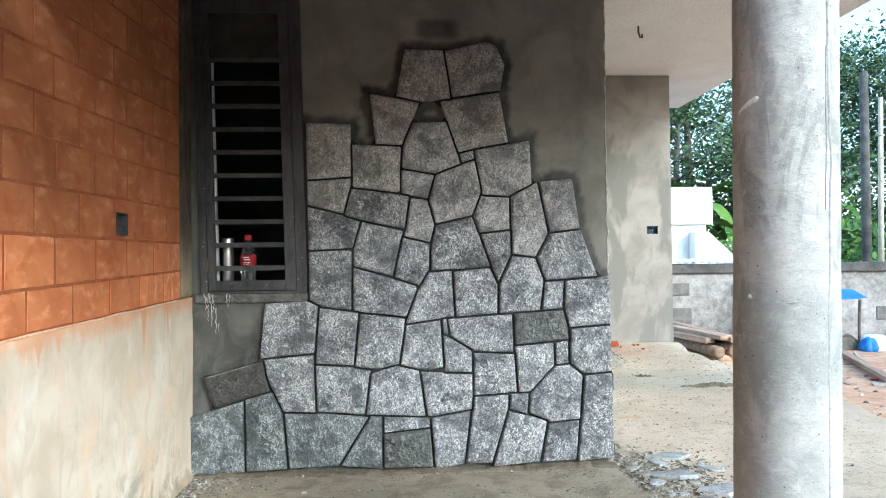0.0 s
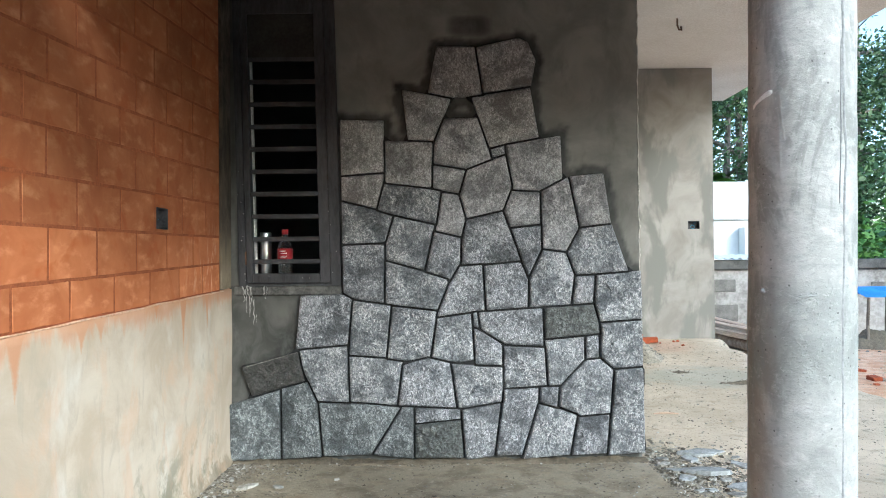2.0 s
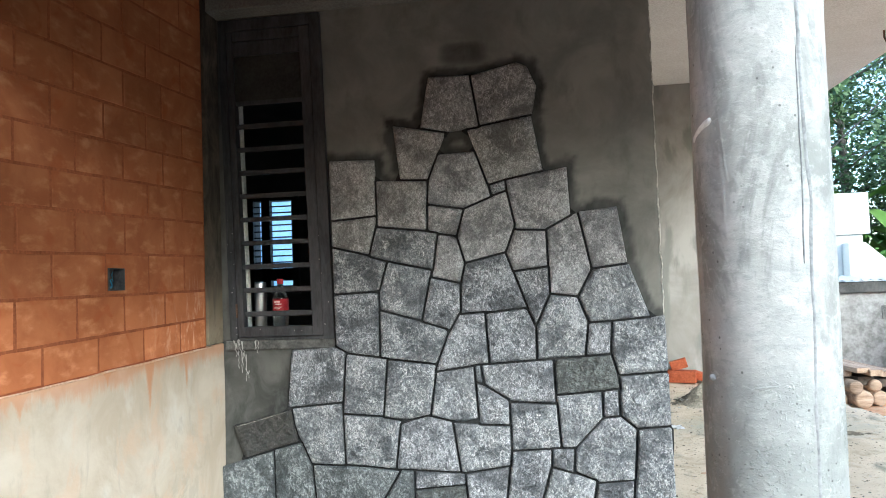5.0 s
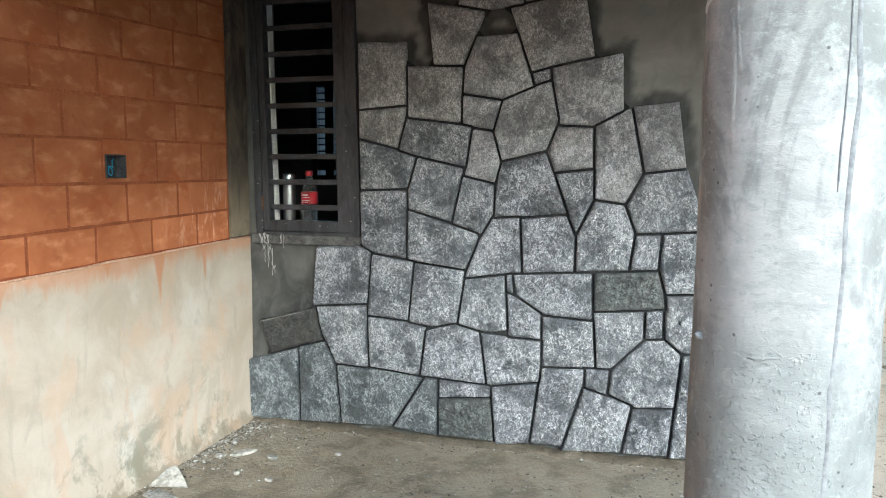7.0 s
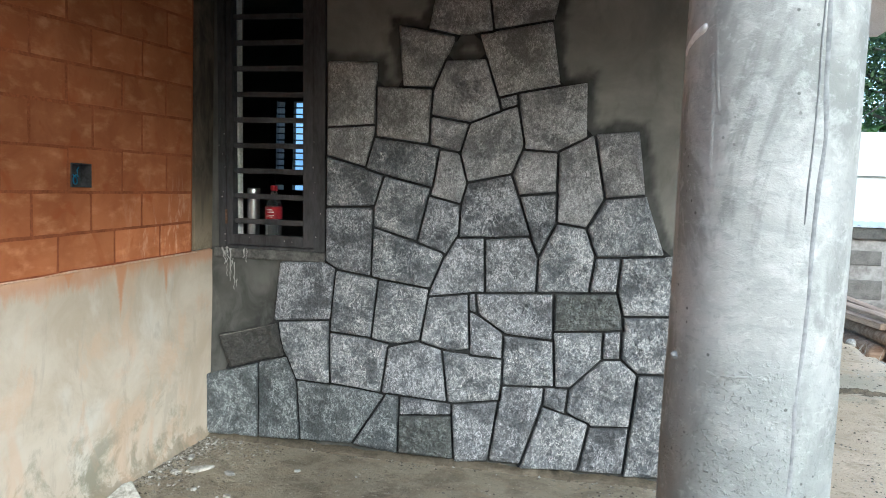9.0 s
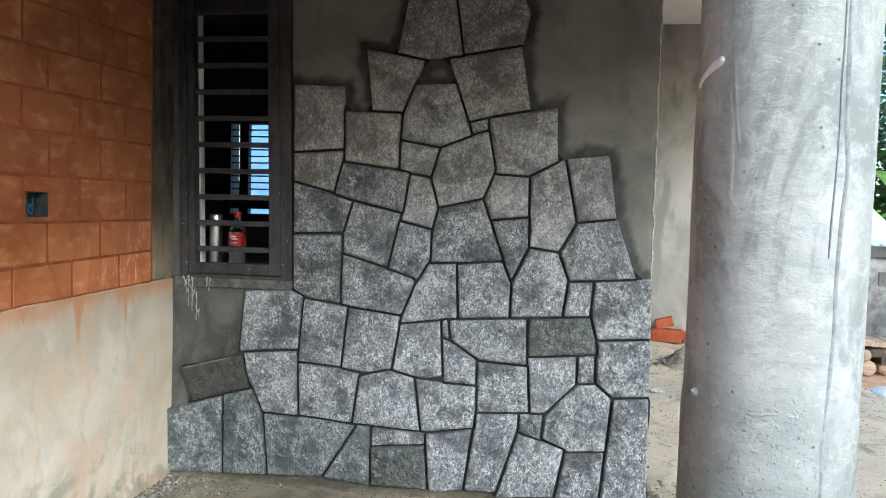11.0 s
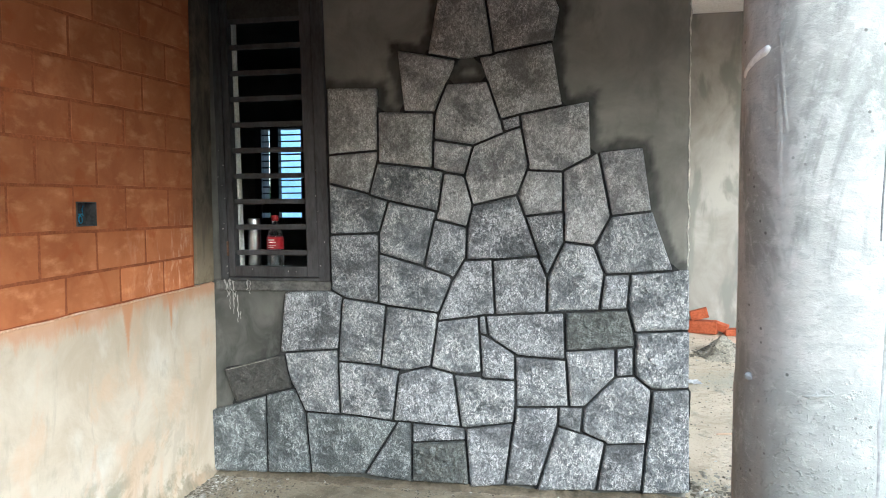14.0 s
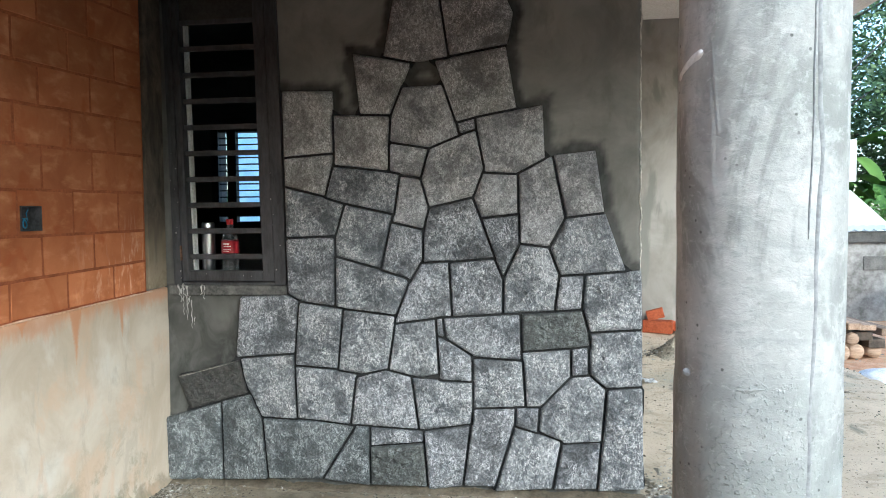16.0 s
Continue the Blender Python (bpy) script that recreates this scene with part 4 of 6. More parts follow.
DRIP_GREY = simple("smooth_cement_run", (0.19, 0.197, 0.197), (0.31, 0.318, 0.318), 12, 0.7, 0.2)
BLACK_BOX = simple("dark_socket_box", (0.03, 0.032, 0.035), (0.07, 0.07, 0.075), 30, 0.6, 0.2)
BLUE_CABLE = simple("blue_cable_sheath", (0.02, 0.22, 0.42), (0.03, 0.30, 0.52), 30, 0.4, 0.05)
RAW_BRICK = simple("raw_red_brick", (0.25, 0.055, 0.022), (0.38, 0.10, 0.045), 12, 0.9, 0.5, 0.004, 70, 0.2, (1, 1, 1), 0.0, 0.15)
SAND_GREY = simple("grey_builders_sand", (0.19, 0.17, 0.135), (0.40, 0.365, 0.30), 40, 0.95, 0.8, 0.012, 90)
PALE_SLAB = simple("pale_slab_face", (0.24, 0.25, 0.248), (0.44, 0.455, 0.45), 26, 0.7, 0.4, 0.005, 80, 0.35, (1, 1, 1), 0.0, 0.2)
CHIP = simple("split_stone_chip", (0.15, 0.145, 0.13), (0.38, 0.37, 0.345), 30, 0.75, 0.6, 0.006, 80, 0.35, (1, 1, 1), 0.0, 0.25)
PALE_CHIP = simple("pale_stone_chip", (0.25, 0.235, 0.20), (0.48, 0.46, 0.415), 34, 0.7, 0.4, 0.004, 80, 0.3)
MUD = simple("dark_wet_mud", (0.10, 0.085, 0.06), (0.18, 0.15, 0.11), 14, 0.8, 0.8, 0.012)
OLD_WOOD = simple("weathered_timber", (0.22, 0.14, 0.09), (0.46, 0.34, 0.25), 6, 0.85, 0.5, 0.004, 60, 0.25, (0.25, 3, 3), 0.0, 0.3)
DARK_WOOD = simple("wet_dark_timber", (0.05, 0.04, 0.032), (0.12, 0.095, 0.075), 6, 0.8, 0.5, 0.004, 60, 0.3, (0.25, 3, 3), 0.0, 0.3)
COPING = simple("blackened_coping", (0.05, 0.05, 0.046), (0.13, 0.125, 0.115), 5, 0.9, 0.5, 0.008)
BOUNDARY = simple("blotched_boundary_plaster", (0.17, 0.16, 0.145), (0.40, 0.385, 0.365), 1.6, 0.9, 0.3, 0.006, 14)
BLUE_SHEET = simple("blue_tarpaulin", (0.02, 0.14, 0.42), (0.05, 0.24, 0.60), 5, 0.5, 0.3, 0.006)
PALE_BLUE = simple("faded_blue_sheet", (0.22, 0.42, 0.72), (0.32, 0.52, 0.80), 3, 0.5, 0.2)
WHITE_SACK = simple("white_woven_sack", (0.62, 0.63, 0.65), (0.80, 0.80, 0.82), 14, 0.6, 0.4, 0.006)
BARK = simple("grey_brown_bark", (0.10, 0.085, 0.07), (0.24, 0.21, 0.18), 8, 0.9, 0.7, 0.01, 50, 0.2, (1, 1, 0.3))
BAMBOO = simple("pale_bamboo", (0.42, 0.38, 0.27), (0.58, 0.54, 0.42), 10, 0.6, 0.2, 0.003, 60, 0.3, (1, 1, 0.2))
RUST = simple("rusty_rebar", (0.10, 0.06, 0.04), (0.20, 0.12, 0.08), 40, 0.8, 0.4)


def chippings():
    """Loose crumbs, each of its own tone from brown dirt to pale split stone."""
    m, tree, bsdf, coords = blank("mixed_chippings", 0.85, 0.25)
    rnd = tree.nodes.new("ShaderNodeNewGeometry").outputs["Random Per Island"]
    col = mix(tree, ramp(tree, rnd, 0.1, 0.75), (0.085, 0.072, 0.054), (0.25, 0.232, 0.195))
    col = mix(tree, ramp(tree, rnd, 0.86, 1.0), col, (0.50, 0.50, 0.475))
    fine = noise_tex(tree, coords, 140, 3, 0.65)
    col = mix(tree, node(tree, "Math", [(0, ramp(tree, fine, 0.5, 0.7)), (1, 0.5)], operation="MULTIPLY").outputs[0], col, (0.10, 0.09, 0.07))
    tree.links.new(col, bsdf.inputs["Base Color"])
    bumped(tree, bsdf, [(fine, 0.5, 0.003)])
    return m


RUBBLE = chippings()


def foliage(name, dark, light):
    m, tree, bsdf, coords = blank(name, 0.55, 0.35)
    rnd = tree.nodes.new("ShaderNodeNewGeometry").outputs["Random Per Island"]
    patch = noise_tex(tree, coords, 0.8, 3, 0.6)
    col = mix(tree, rnd, dark, light)
    col = mix(tree, ramp(tree, patch, 0.4, 0.7), col, tuple(0.55 * v for v in dark))
    tree.links.new(col, bsdf.inputs["Base Color"])
    bsdf.inputs["Transmission Weight"].default_value = 0.0
    return m


LEAF = foliage("tree_leaves", (0.05, 0.10, 0.045), (0.14, 0.22, 0.09))
BUSH = foliage("bush_leaves", (0.06, 0.16, 0.03), (0.18, 0.34, 0.07))
BANANA = foliage("banana_leaf", (0.10, 0.26, 0.06), (0.30, 0.45, 0.10))

GLASS = bpy.data.materials.new("clear_plastic")
GLASS.use_nodes = True
g = GLASS.node_tree.nodes["Principled BSDF"]
g.inputs["Base Color"].default_value = (0.82, 0.87, 0.9, 1)
g.inputs["Transmission Weight"].default_value, g.inputs["Roughness"].default_value, g.inputs["IOR"].default_value = 0.93, 0.08, 1.45

# ---- room behind the window ----
IN = FACE + T
room_wall_rear = structure(new("room_wall_rear"), "dim plastered wall with a barred window", "wall")
RX, RZ, RY = (-1.24, -0.80), (1.20, 2.09), 3.3
for dims in ((-2.7, RX[0], RY, RY + 0.2, -0.2, CEIL_Z - 0.01), (RX[1], 1.9, RY, RY + 0.2, -0.2, CEIL_Z - 0.01), (RX[0], RX[1], RY, RY + 0.2, -0.2, RZ[0]), (RX[0], RX[1], RY, RY + 0.2, RZ[1], CEIL_Z - 0.01)):
    solid("plaster", dims, ROOM, room_wall_rear)
structure(solid("room_wall_side", (-2.9, -2.7, IN, RY + 0.2, -0.2, CEIL_Z - 0.01), ROOM), "dim plastered room wall", "wall")
structure(solid("room_wall_end", (1.9, WALL_END - 0.006, IN + 0.002, 2.948, -0.2, CEIL_Z - 0.01), CONCRETE), "bare plastered end wall of the house", "wall")
structure(solid("room_wall_front", (-2.9, -0.202, FACE + 0.01, IN, -0.2, CEIL_Z - 0.01), ROOM), "dim plastered room wall beside the window", "wall")
structure(solid("room_ceiling", (-2.9, 1.9, IN, RY + 0.2, CEIL_Z - 0.008, CEIL_Z + 0.1), ROOM), "dim concrete room ceiling", "ceiling")

window_2 = structure(new("window_2"), "dark barred window in the far wall of the room", "window")
for x0, x1 in ((RX[0] - 0.05, RX[0] + 0.02), (RX[1] - 0.02, RX[1] + 0.05), (-1.135, -1.045)):
    solid("frame_post", (x0, x1, RY - 0.03, RY + 0.04, RZ[0] - 0.05, RZ[1] + 0.05), WINDOW_WOOD, window_2, 0.004)
for z0, z1 in ((RZ[0] - 0.05, RZ[0] + 0.03), (RZ[0] + 0.075, RZ[0] + 0.20), (RZ[1] - 0.01, RZ[1] + 0.06)):
    solid("frame_rail", (RX[0] + 0.02, RX[1] - 0.02, RY - 0.025, RY + 0.035, z0, z1), WINDOW_WOOD, window_2, 0.004)
for k in range(11):
    zc = RZ[0] + 0.262 + 0.062 * k
    solid("grille_bar", (RX[0] + 0.01, RX[1] - 0.01, RY - 0.008, RY + 0.008, zc - 0.007, zc + 0.007), WINDOW_WOOD, window_2, 0.003)

# ---- window in the clad wall ----
window_1 = structure(new("window_1"), "dull grey-brown painted window with flat horizontal bars and a cement sill", "window")
F0 = 0.018


def wood(name, x0, x1, z0, z1, y0=F0, y1=F0 + 0.062, label=""):
    return solid(name, (x0, x1, y0, y1, z0, z1), WINDOW_WOOD, window_1, 0.004, label)


wood("frame_post", 0.046, 0.086, 0.942, 2.618)
wood("frame_post", 0.545, 0.601, 0.942, 2.618, F0 - 0.003)
wood("frame_rail", 0.086, 0.545, 0.942, 0.957)
wood("frame_rail", 0.086, 0.545, 2.56, 2.618)
wood("sash_stile", 0.089, 0.121, 0.960, 2.556, F0 + 0.003, F0 + 0.055)
wood("sash_stile", 0.486, 0.543, 0.960, 2.556, F0 + 0.003, F0 + 0.055)
wood("sash_rail", 0.121, 0.486, 0.960, 1.011, F0 + 0.004, F0 + 0.054)
solid("top_board", (0.119, 0.488, F0 + 0.020, F0 + 0.044, 2.188, 2.504), simple("dusty_grey_board", (0.020, 0.020, 0.018), (0.046, 0.045, 0.040), 6, 0.7, 0.3, 0.002, 60, 0.3), window_1, 0.003, "dusty grey board closing the top of the window")
wood("sash_rail", 0.121, 0.486, 2.424, 2.50, F0 + 0.006, F0 + 0.050)
wood("sash_rail", 0.121, 0.486, 2.504, 2.556, F0 + 0.004, F0 + 0.054)
for k in range(10):
    zc = 1.076 + 0.1224 * k
    solid("window_bar", (0.112, 0.492, F0 + 0.022, F0 + 0.036, zc - 0.0125, zc + 0.0125), WINDOW_WOOD, window_1, 0.004)
rng = random.Random(41)
for k in range(26):
    x, z = rng.choice(((rng.uniform(0.50, 0.595), rng.uniform(0.95, 1.5)), (rng.uniform(0.09, 0.54), rng.uniform(0.962, 1.008)), (rng.uniform(0.05, 0.085), rng.uniform(0.95, 1.6))))
    a = rng.uniform(0.0012, 0.004)
    bm = bmesh.new()
    face = [bm.verts.new((x + a * math.cos(q) * rng.uniform(0.5, 1.3), F0 - 0.0034 if x > 0.54 else (F0 + 0.0034 if x > 0.086 else F0 - 0.0004), z + a * math.sin(q) * rng.uniform(0.5, 1.5))) for q in (0, 1.1, 2.2, 3.3, 4.4, 5.4)]
    bm.faces.new(face)
    bmesh.ops.solidify(bm, geom=list(bm.faces), thickness=0.0006)
    part("cement_fleck", bm, CEMENT_DRIP, window_1, "pale cement splash")
solid("hinge", (0.083, 0.092, F0 - 0.004, F0 + 0.006, 1.06, 1.13), RUST, window_1, 0.002)
for piece in window_1.children:
    for v in piece.data.vertices:
        v.co.x -= window_lean(v.co.z)
solid("window_sill", (0.02, 0.604, 0.016, FACE + 0.06, 0.895, 0.9415), SILL, window_1, 0.006, "rough cement sill")
jamb = solid("jamb", (0.060, 0.123, F0 + 0.066, F0 + 0.105, 0.96, 2.56), JAMB, window_1, 0.002, "white plastered inner jamb")
for v in jamb.data.vertices:
    v.co.x -= window_lean(v.co.z)
solid("inner_sill", (0.119, 0.60, F0 + 0.066, IN + 0.12, 0.93, 0.975), CONCRETE, window_1, 0.003)
# slurry that ran down below the sill
rng = random.Random(77)
for x, z0, z1, w in ((0.072, 0.86, 0.945, 0.009), (0.082, 0.80, 0.93, 0.006), (0.098, 0.775, 0.90, 0.005), (0.106, 0.80, 0.88, 0.005), (0.122, 0.735, 0.87, 0.006), (0.112, 0.86, 0.94, 0.010), (0.135, 0.75, 0.79, 0.004), (0.185, 0.875, 0.945, 0.008), (0.197, 0.895, 0.943, 0.006), (0.092, 0.90, 0.946, 0.010)):
    pts = [(x + 0.010 * noise.noise((x * 90, k * 0.8, 1)), (FACE - 0.0005) if z0 + (z1 - z0) * k / 9 < 0.893 else 0.0145, z0 + (z1 - z0) * k / 9) for k in range(10)]
    part("slurry_run", tube(bmesh.new(), pts, [max(0.0006, (0.20 * w + 0.30 * w * k / 9) * (1 + 1.1 * noise.noise((x * 70, k * 1.7, 3)))) for k in range(10)], 6), CEMENT_DRIP, window_1, "pale dried cement run")

# bottles on the inner sill
bottle = thing("plastic_bottle", "clear plastic bottle with red cap and label", "bottle", at=(0.262, 0.17, 0.975))
part("body", lathe(bmesh.new(), [(0, 0), (0.036, 0.0), (0.040, 0.008), (0.039, 0.03), (0.041, 0.045), (0.039, 0.06), (0.041, 0.075), (0.041, 0.165), (0.037, 0.19), (0.024, 0.225), (0.015, 0.245), (0.0145, 0.258), (0, 0.258)]), GLASS, bottle, smooth=True)
label = part("label", lathe(bmesh.new(), [(0.0425, 0.112), (0.0425, 0.172), (0.041, 0.172), (0.041, 0.112)]), RED_LABEL, bottle, "red printed paper label", smooth=True)
for z, a0, a1, h in ((0.158, 4.2, 5.0, 0.0035), (0.146, 4.35, 5.2, 0.0025), (0.130, 4.2, 5.2, 0.0015), (0.122, 4.2, 5.0, 0.0015)):
    bm = bmesh.new()
    for k in range(6):
        a, b = a0 + (a1 - a0) * k / 6, a0 + (a1 - a0) * (k + 0.8) / 6
        bm.faces.new([bm.verts.new((0.0432 * math.cos(q), 0.0432 * math.sin(q), zz)) for q, zz in ((a, z - h), (b, z - h), (b, z + h), (a, z + h))])
    part("print_bar", bm, PALE_PRINT, label)
part("cap", lathe(bmesh.new(), [(0, 0.252), (0.017, 0.252), (0.0175, 0.256), (0.0175, 0.276), (0.016, 0.279), (0, 0.279)]), RED_CAP, bottle, "red screw cap", smooth=True)
flask = thing("steel_bottle", "slim brushed steel bottle behind window bars", "bottle", at=(0.155, 0.16, 0.975))
part("body", lathe(bmesh.new(), [(0, 0), (0.030, 0), (0.032, 0.006), (0.032, 0.20), (0.031, 0.215), (0.029, 0.225), (0, 0.225)]), TIN, flask, smooth=True)
part("lid", lathe(bmesh.new(), [(0, 0.225), (0.030, 0.225), (0.031, 0.23), (0.031, 0.258), (0.028, 0.264), (0, 0.264)]), TIN, flask, smooth=True)


# ---- socket boxes ----
def socket_box(name, w, h, label):
    """An open flush box: rim, back and a loop of cable, facing +x."""
    ob = thing(name, label, "socket box")
    bm = bmesh.new()
    for dims in ((-0.045, 0.001, -w / 2, -w / 2 + 0.003, -h / 2, h / 2), (-0.045, 0.001, w / 2 - 0.003, w / 2, -h / 2, h / 2), (-0.045, 0.001, -w / 2 + 0.003, w / 2 - 0.003, -h / 2, -h / 2 + 0.003), (-0.045, 0.001, -w / 2 + 0.003, w / 2 - 0.003, h / 2 - 0.003, h / 2), (-0.047, -0.0445, -w / 2, w / 2, -h / 2, h / 2)):
        box(bm, *dims)
    part("box_shell", bm, BLACK_BOX, ob)
    pts = [(-0.038, 0.03, 0.03), (-0.03, 0.012, 0.018)] + [(-0.026 + 0.010 * math.sin(a * 0.7), -0.004 + 0.020 * math.cos(a + 0.6), -0.016 + 0.017 * math.sin(a + 0.6)) for a in (0.4 * k for k in range(19))]
    part("cable", tube(bmesh.new(), pts, 0.0022, 6), BLUE_CABLE, ob, "coiled blue cable end")
    return ob


sb = socket_box("socket_box", 0.102, 0.088, "open dark socket box with blue cable in brick wall")
sb.location = (-0.002, -0.868, 1.263)
sb2 = socket_box("socket_box", 0.108, 0.076, "open dark socket box in grey plaster wall")
sb2.matrix_basis = pose(3.502, 2.952, 1.374, 0, 0, -90)

# ---- column details ----
def on_column(a, z, lift=0.0):
    r = column_radius(z) + lift
    return (r * math.cos(a), r * math.sin(a), z)


def trickle(way, w, seed, material, label, proud=1.0):
    """A flattened run of slurry down the round face, through (degrees, height) points."""
    bm, rows = bmesh.new(), []
    heights = [-q[1] for q in way]
    n = max(8, int((way[0][1] - way[-1][1]) / 0.02))
    for k in range(n + 1):
        z = way[0][1] + (way[-1][1] - way[0][1]) * k / n
        a = radians(float(np.interp(-z, heights, [q[0] for q in way]))) + 0.014 * noise.noise((seed, z * 12, 4))
        ww = w * (0.75 + 0.5 * abs(noise.noise((seed, z * 9, 9)))) * (1.0 if 0 < k < n else 0.3)
        rows.append([bm.verts.new(on_column(a + ww / 0.128 * u, z, lift * proud)) for u, lift in ((-1, -0.001), (-0.6, 0.0006), (0.0, 0.0009), (0.6, 0.0006), (1, -0.001))])
    for p, q in zip(rows, rows[1:]):
        for k in range(4):
            bm.faces.new((p[k], p[k + 1], q[k + 1], q[k]))
    bmesh.ops.recalc_face_normals(bm, faces=bm.faces)
    return part("slurry_run", bm, material, column, label, smooth=True)


trickle(((-70, 2.16), (-70, 1.55), (-68.5, 1.42), (-65.5, 1.35), (-68.5, 1.22), (-69, 1.06), (-72, 0.965), (-71.5, 0.83), (-71, 0.5), (-73, 0.02)), 0.0056, 3, DRIP_GREY, "long grey cement run", 1.6)
trickle(((-73.2, 1.62), (-73, 1.42), (-74, 1.30), (-75.3, 1.22)), 0.0022, 5, DRIP_GREY, "thin grey cement run", 1.8)
trickle(((-142, 1.56), (-137.5, 1.468), (-134, 1.39), (-126, 1.34)), 0.0046, 7, CEMENT, "faint cement run", 0.16)
trickle(((-140, 1.45), (-139, 1.41), (-137, 1.305), (-125.5, 1.236), (-127, 1.15), (-120, 1.065), (-114, 1.03)), 0.0060, 9, CEMENT, "faint cement run", 0.16)
lip = [on_column(radians(-119 + 1.5 * k), 0.9915 + 0.0005 * k + 0.002 * noise.noise((k * 0.7, 0, 3)), 0.0004) for k in range(13)]
part("cement_lip", tube(bmesh.new(), lip, [0.0008 + 0.0018 * math.sin(math.pi * (k + 0.5) / 13) for k in range(13)], 6), CEMENT, column, "short lip of dried cement", smooth=True)
bm = bmesh.new()
rows = []
for k in range(13):
    u = k / 12
    a, z = radians(-176 + 30 * u), 1.474 + 0.029 * u + 0.004 * math.sin(u * math.pi)
    h = 0.0085 * (0.7 + 0.3 * u) * min(1.0, 8 * (1.02 - u)) + 0.002 * noise.noise((u * 9, 0, 0))
    rows.append([bm.verts.new(on_column(a, z + s * h, lift)) for s, lift in ((-1, -0.001), (-0.6, 0.002), (0.6, 0.002), (1, -0.001))])
for p, q in zip(rows, rows[1:]):
    for k in range(3):
        bm.faces.new((p[k], p[k + 1], q[k + 1], q[k]))
bmesh.ops.recalc_face_normals(bm, faces=bm.faces)
part("plaster_smear", bm, WHITE_PAINT, column, "white plaster smear", smooth=True)
rng = random.Random(4)
bm = bmesh.new()
for k in range(7000):   # splashed crumbs of cement, thickest in drifts across the waist
    a, z = radians(rng.uniform(-175, -20)), rng.gauss(0.915, 0.075)
    if noise.noise((a * 2.2 + z * 3, z * 7, 3)) < rng.uniform(-0.25, 0.45):
        continue
    size = rng.choice((0.0005, 0.0006, 0.0008, 0.001, 0.0012, 0.0015))
    made = bmesh.ops.create_icosphere(bm, subdivisions=1, radius=size)["verts"]
    c, out, up = Vector(on_column(a, z)), Vector((math.cos(a), math.sin(a), 0)), Vector((0, 0, 1))
    along = out.cross(up)
    turn, long = rng.uniform(0, 3.1), rng.uniform(1.0, 1.6)
    axis = along * math.cos(turn) + up * math.sin(turn)
    for v in made:
        p = v.co * rng.uniform(0.75, 1.25)
        v.co = c + p - out * p.dot(out) * 0.6 + axis * p.dot(axis) * (long - 1)
tagged(part("cement_lump", bm, CEMENT, column, "rough splashes of cement"), kind="stuff")
bm = bmesh.new()
made = bmesh.ops.create_icosphere(bm, subdivisions=2, radius=0.0085)["verts"]
c = Vector(on_column(radians(-159), 1.003))
for v in made:
    v.co = c + Vector((v.co.x, v.co.y * 0.8, v.co.z * 0.8)) * (1 + 0.35 * noise.noise(v.co * 160))
part("plaster_dab", bm, DRIP_GREY, column, "pale dab of dried plaster")

# ceiling hooks
for x, y in ((2.909, 1.526), (4.1, 1.9)):
    hook = tagged(part("ceiling_hook", tube(bmesh.new(), [(0, 0, 0.02), (0, 0, -0.05), (0.012, 0, -0.085), (0.03, 0, -0.09), (0.028, 0.004, -0.06)], 0.007, 7), RUST, smooth=True), "bent rusty steel bar hanging from the ceiling", "hook", "ceiling hooks")
    hook.location = (x, y, CEIL_Z)
# added beam out of view, holds front sky off the upper walls
structure(solid("beam_front", (0.003, 4.36, -2.05, -1.80, 2.17, CEIL_Z - 0.002), CONCRETE, None, 0.008), "unseen concrete beam added to shade the porch from the front", "beam")
# added slab out of view, casts the shade on the upper bricks
structure(solid("sunshade", (-0.2, 1.8, -3.1, -2.052, 2.03, 2.11), CONCRETE, None, 0.008), "unseen concrete slab added to shade the brick wall", "sunshade")
# added beam just out of view, deeper near the column to block side light
bm = bmesh.new()
box(bm, 2.02, WALL_END, -1.798, -0.102, 2.64, CEIL_Z - 0.002, 0.008)
box(bm, 2.025, WALL_END - 0.005, -1.797, -0.75, 2.38, 2.642, 0.008)
structure(part("beam_side", bm, CONCRETE), "unseen concrete beam added to cut light from the side", "beam")
beam = structure(solid("beam", (0.003, WALL_END, -0.10, FACE - 0.004, 2.625, CEIL_Z - 0.002), CONCRETE, None, 0.006), "raw concrete beam over the clad wall", "beam")


# ---- loose things on the ground ----
def rock(name, size, seed, material, flat=1.0):
    """An angular broken lump: a noisy faceted hull."""
    rng = random.Random(seed)
    bm = bmesh.new()
    for _ in range(16):
        v = Vector((rng.gauss(0, 1), rng.gauss(0, 1), rng.gauss(0, 1))).normalized() * rng.uniform(0.75, 1.0)
        bm.verts.new((v.x * size[0] / 2, v.y * size[1] / 2, v.z * size[2] / 2 * flat))
    out = bmesh.ops.convex_hull(bm, input=bm.verts)
    bmesh.ops.delete(bm, geom=[v for v in bm.verts if not v.link_faces], context="VERTS")
    bmesh.ops.bevel(bm, geom=list(bm.edges), offset=0.06 * min(size), segments=1, affect="EDGES")
    return part(name, bm, material)


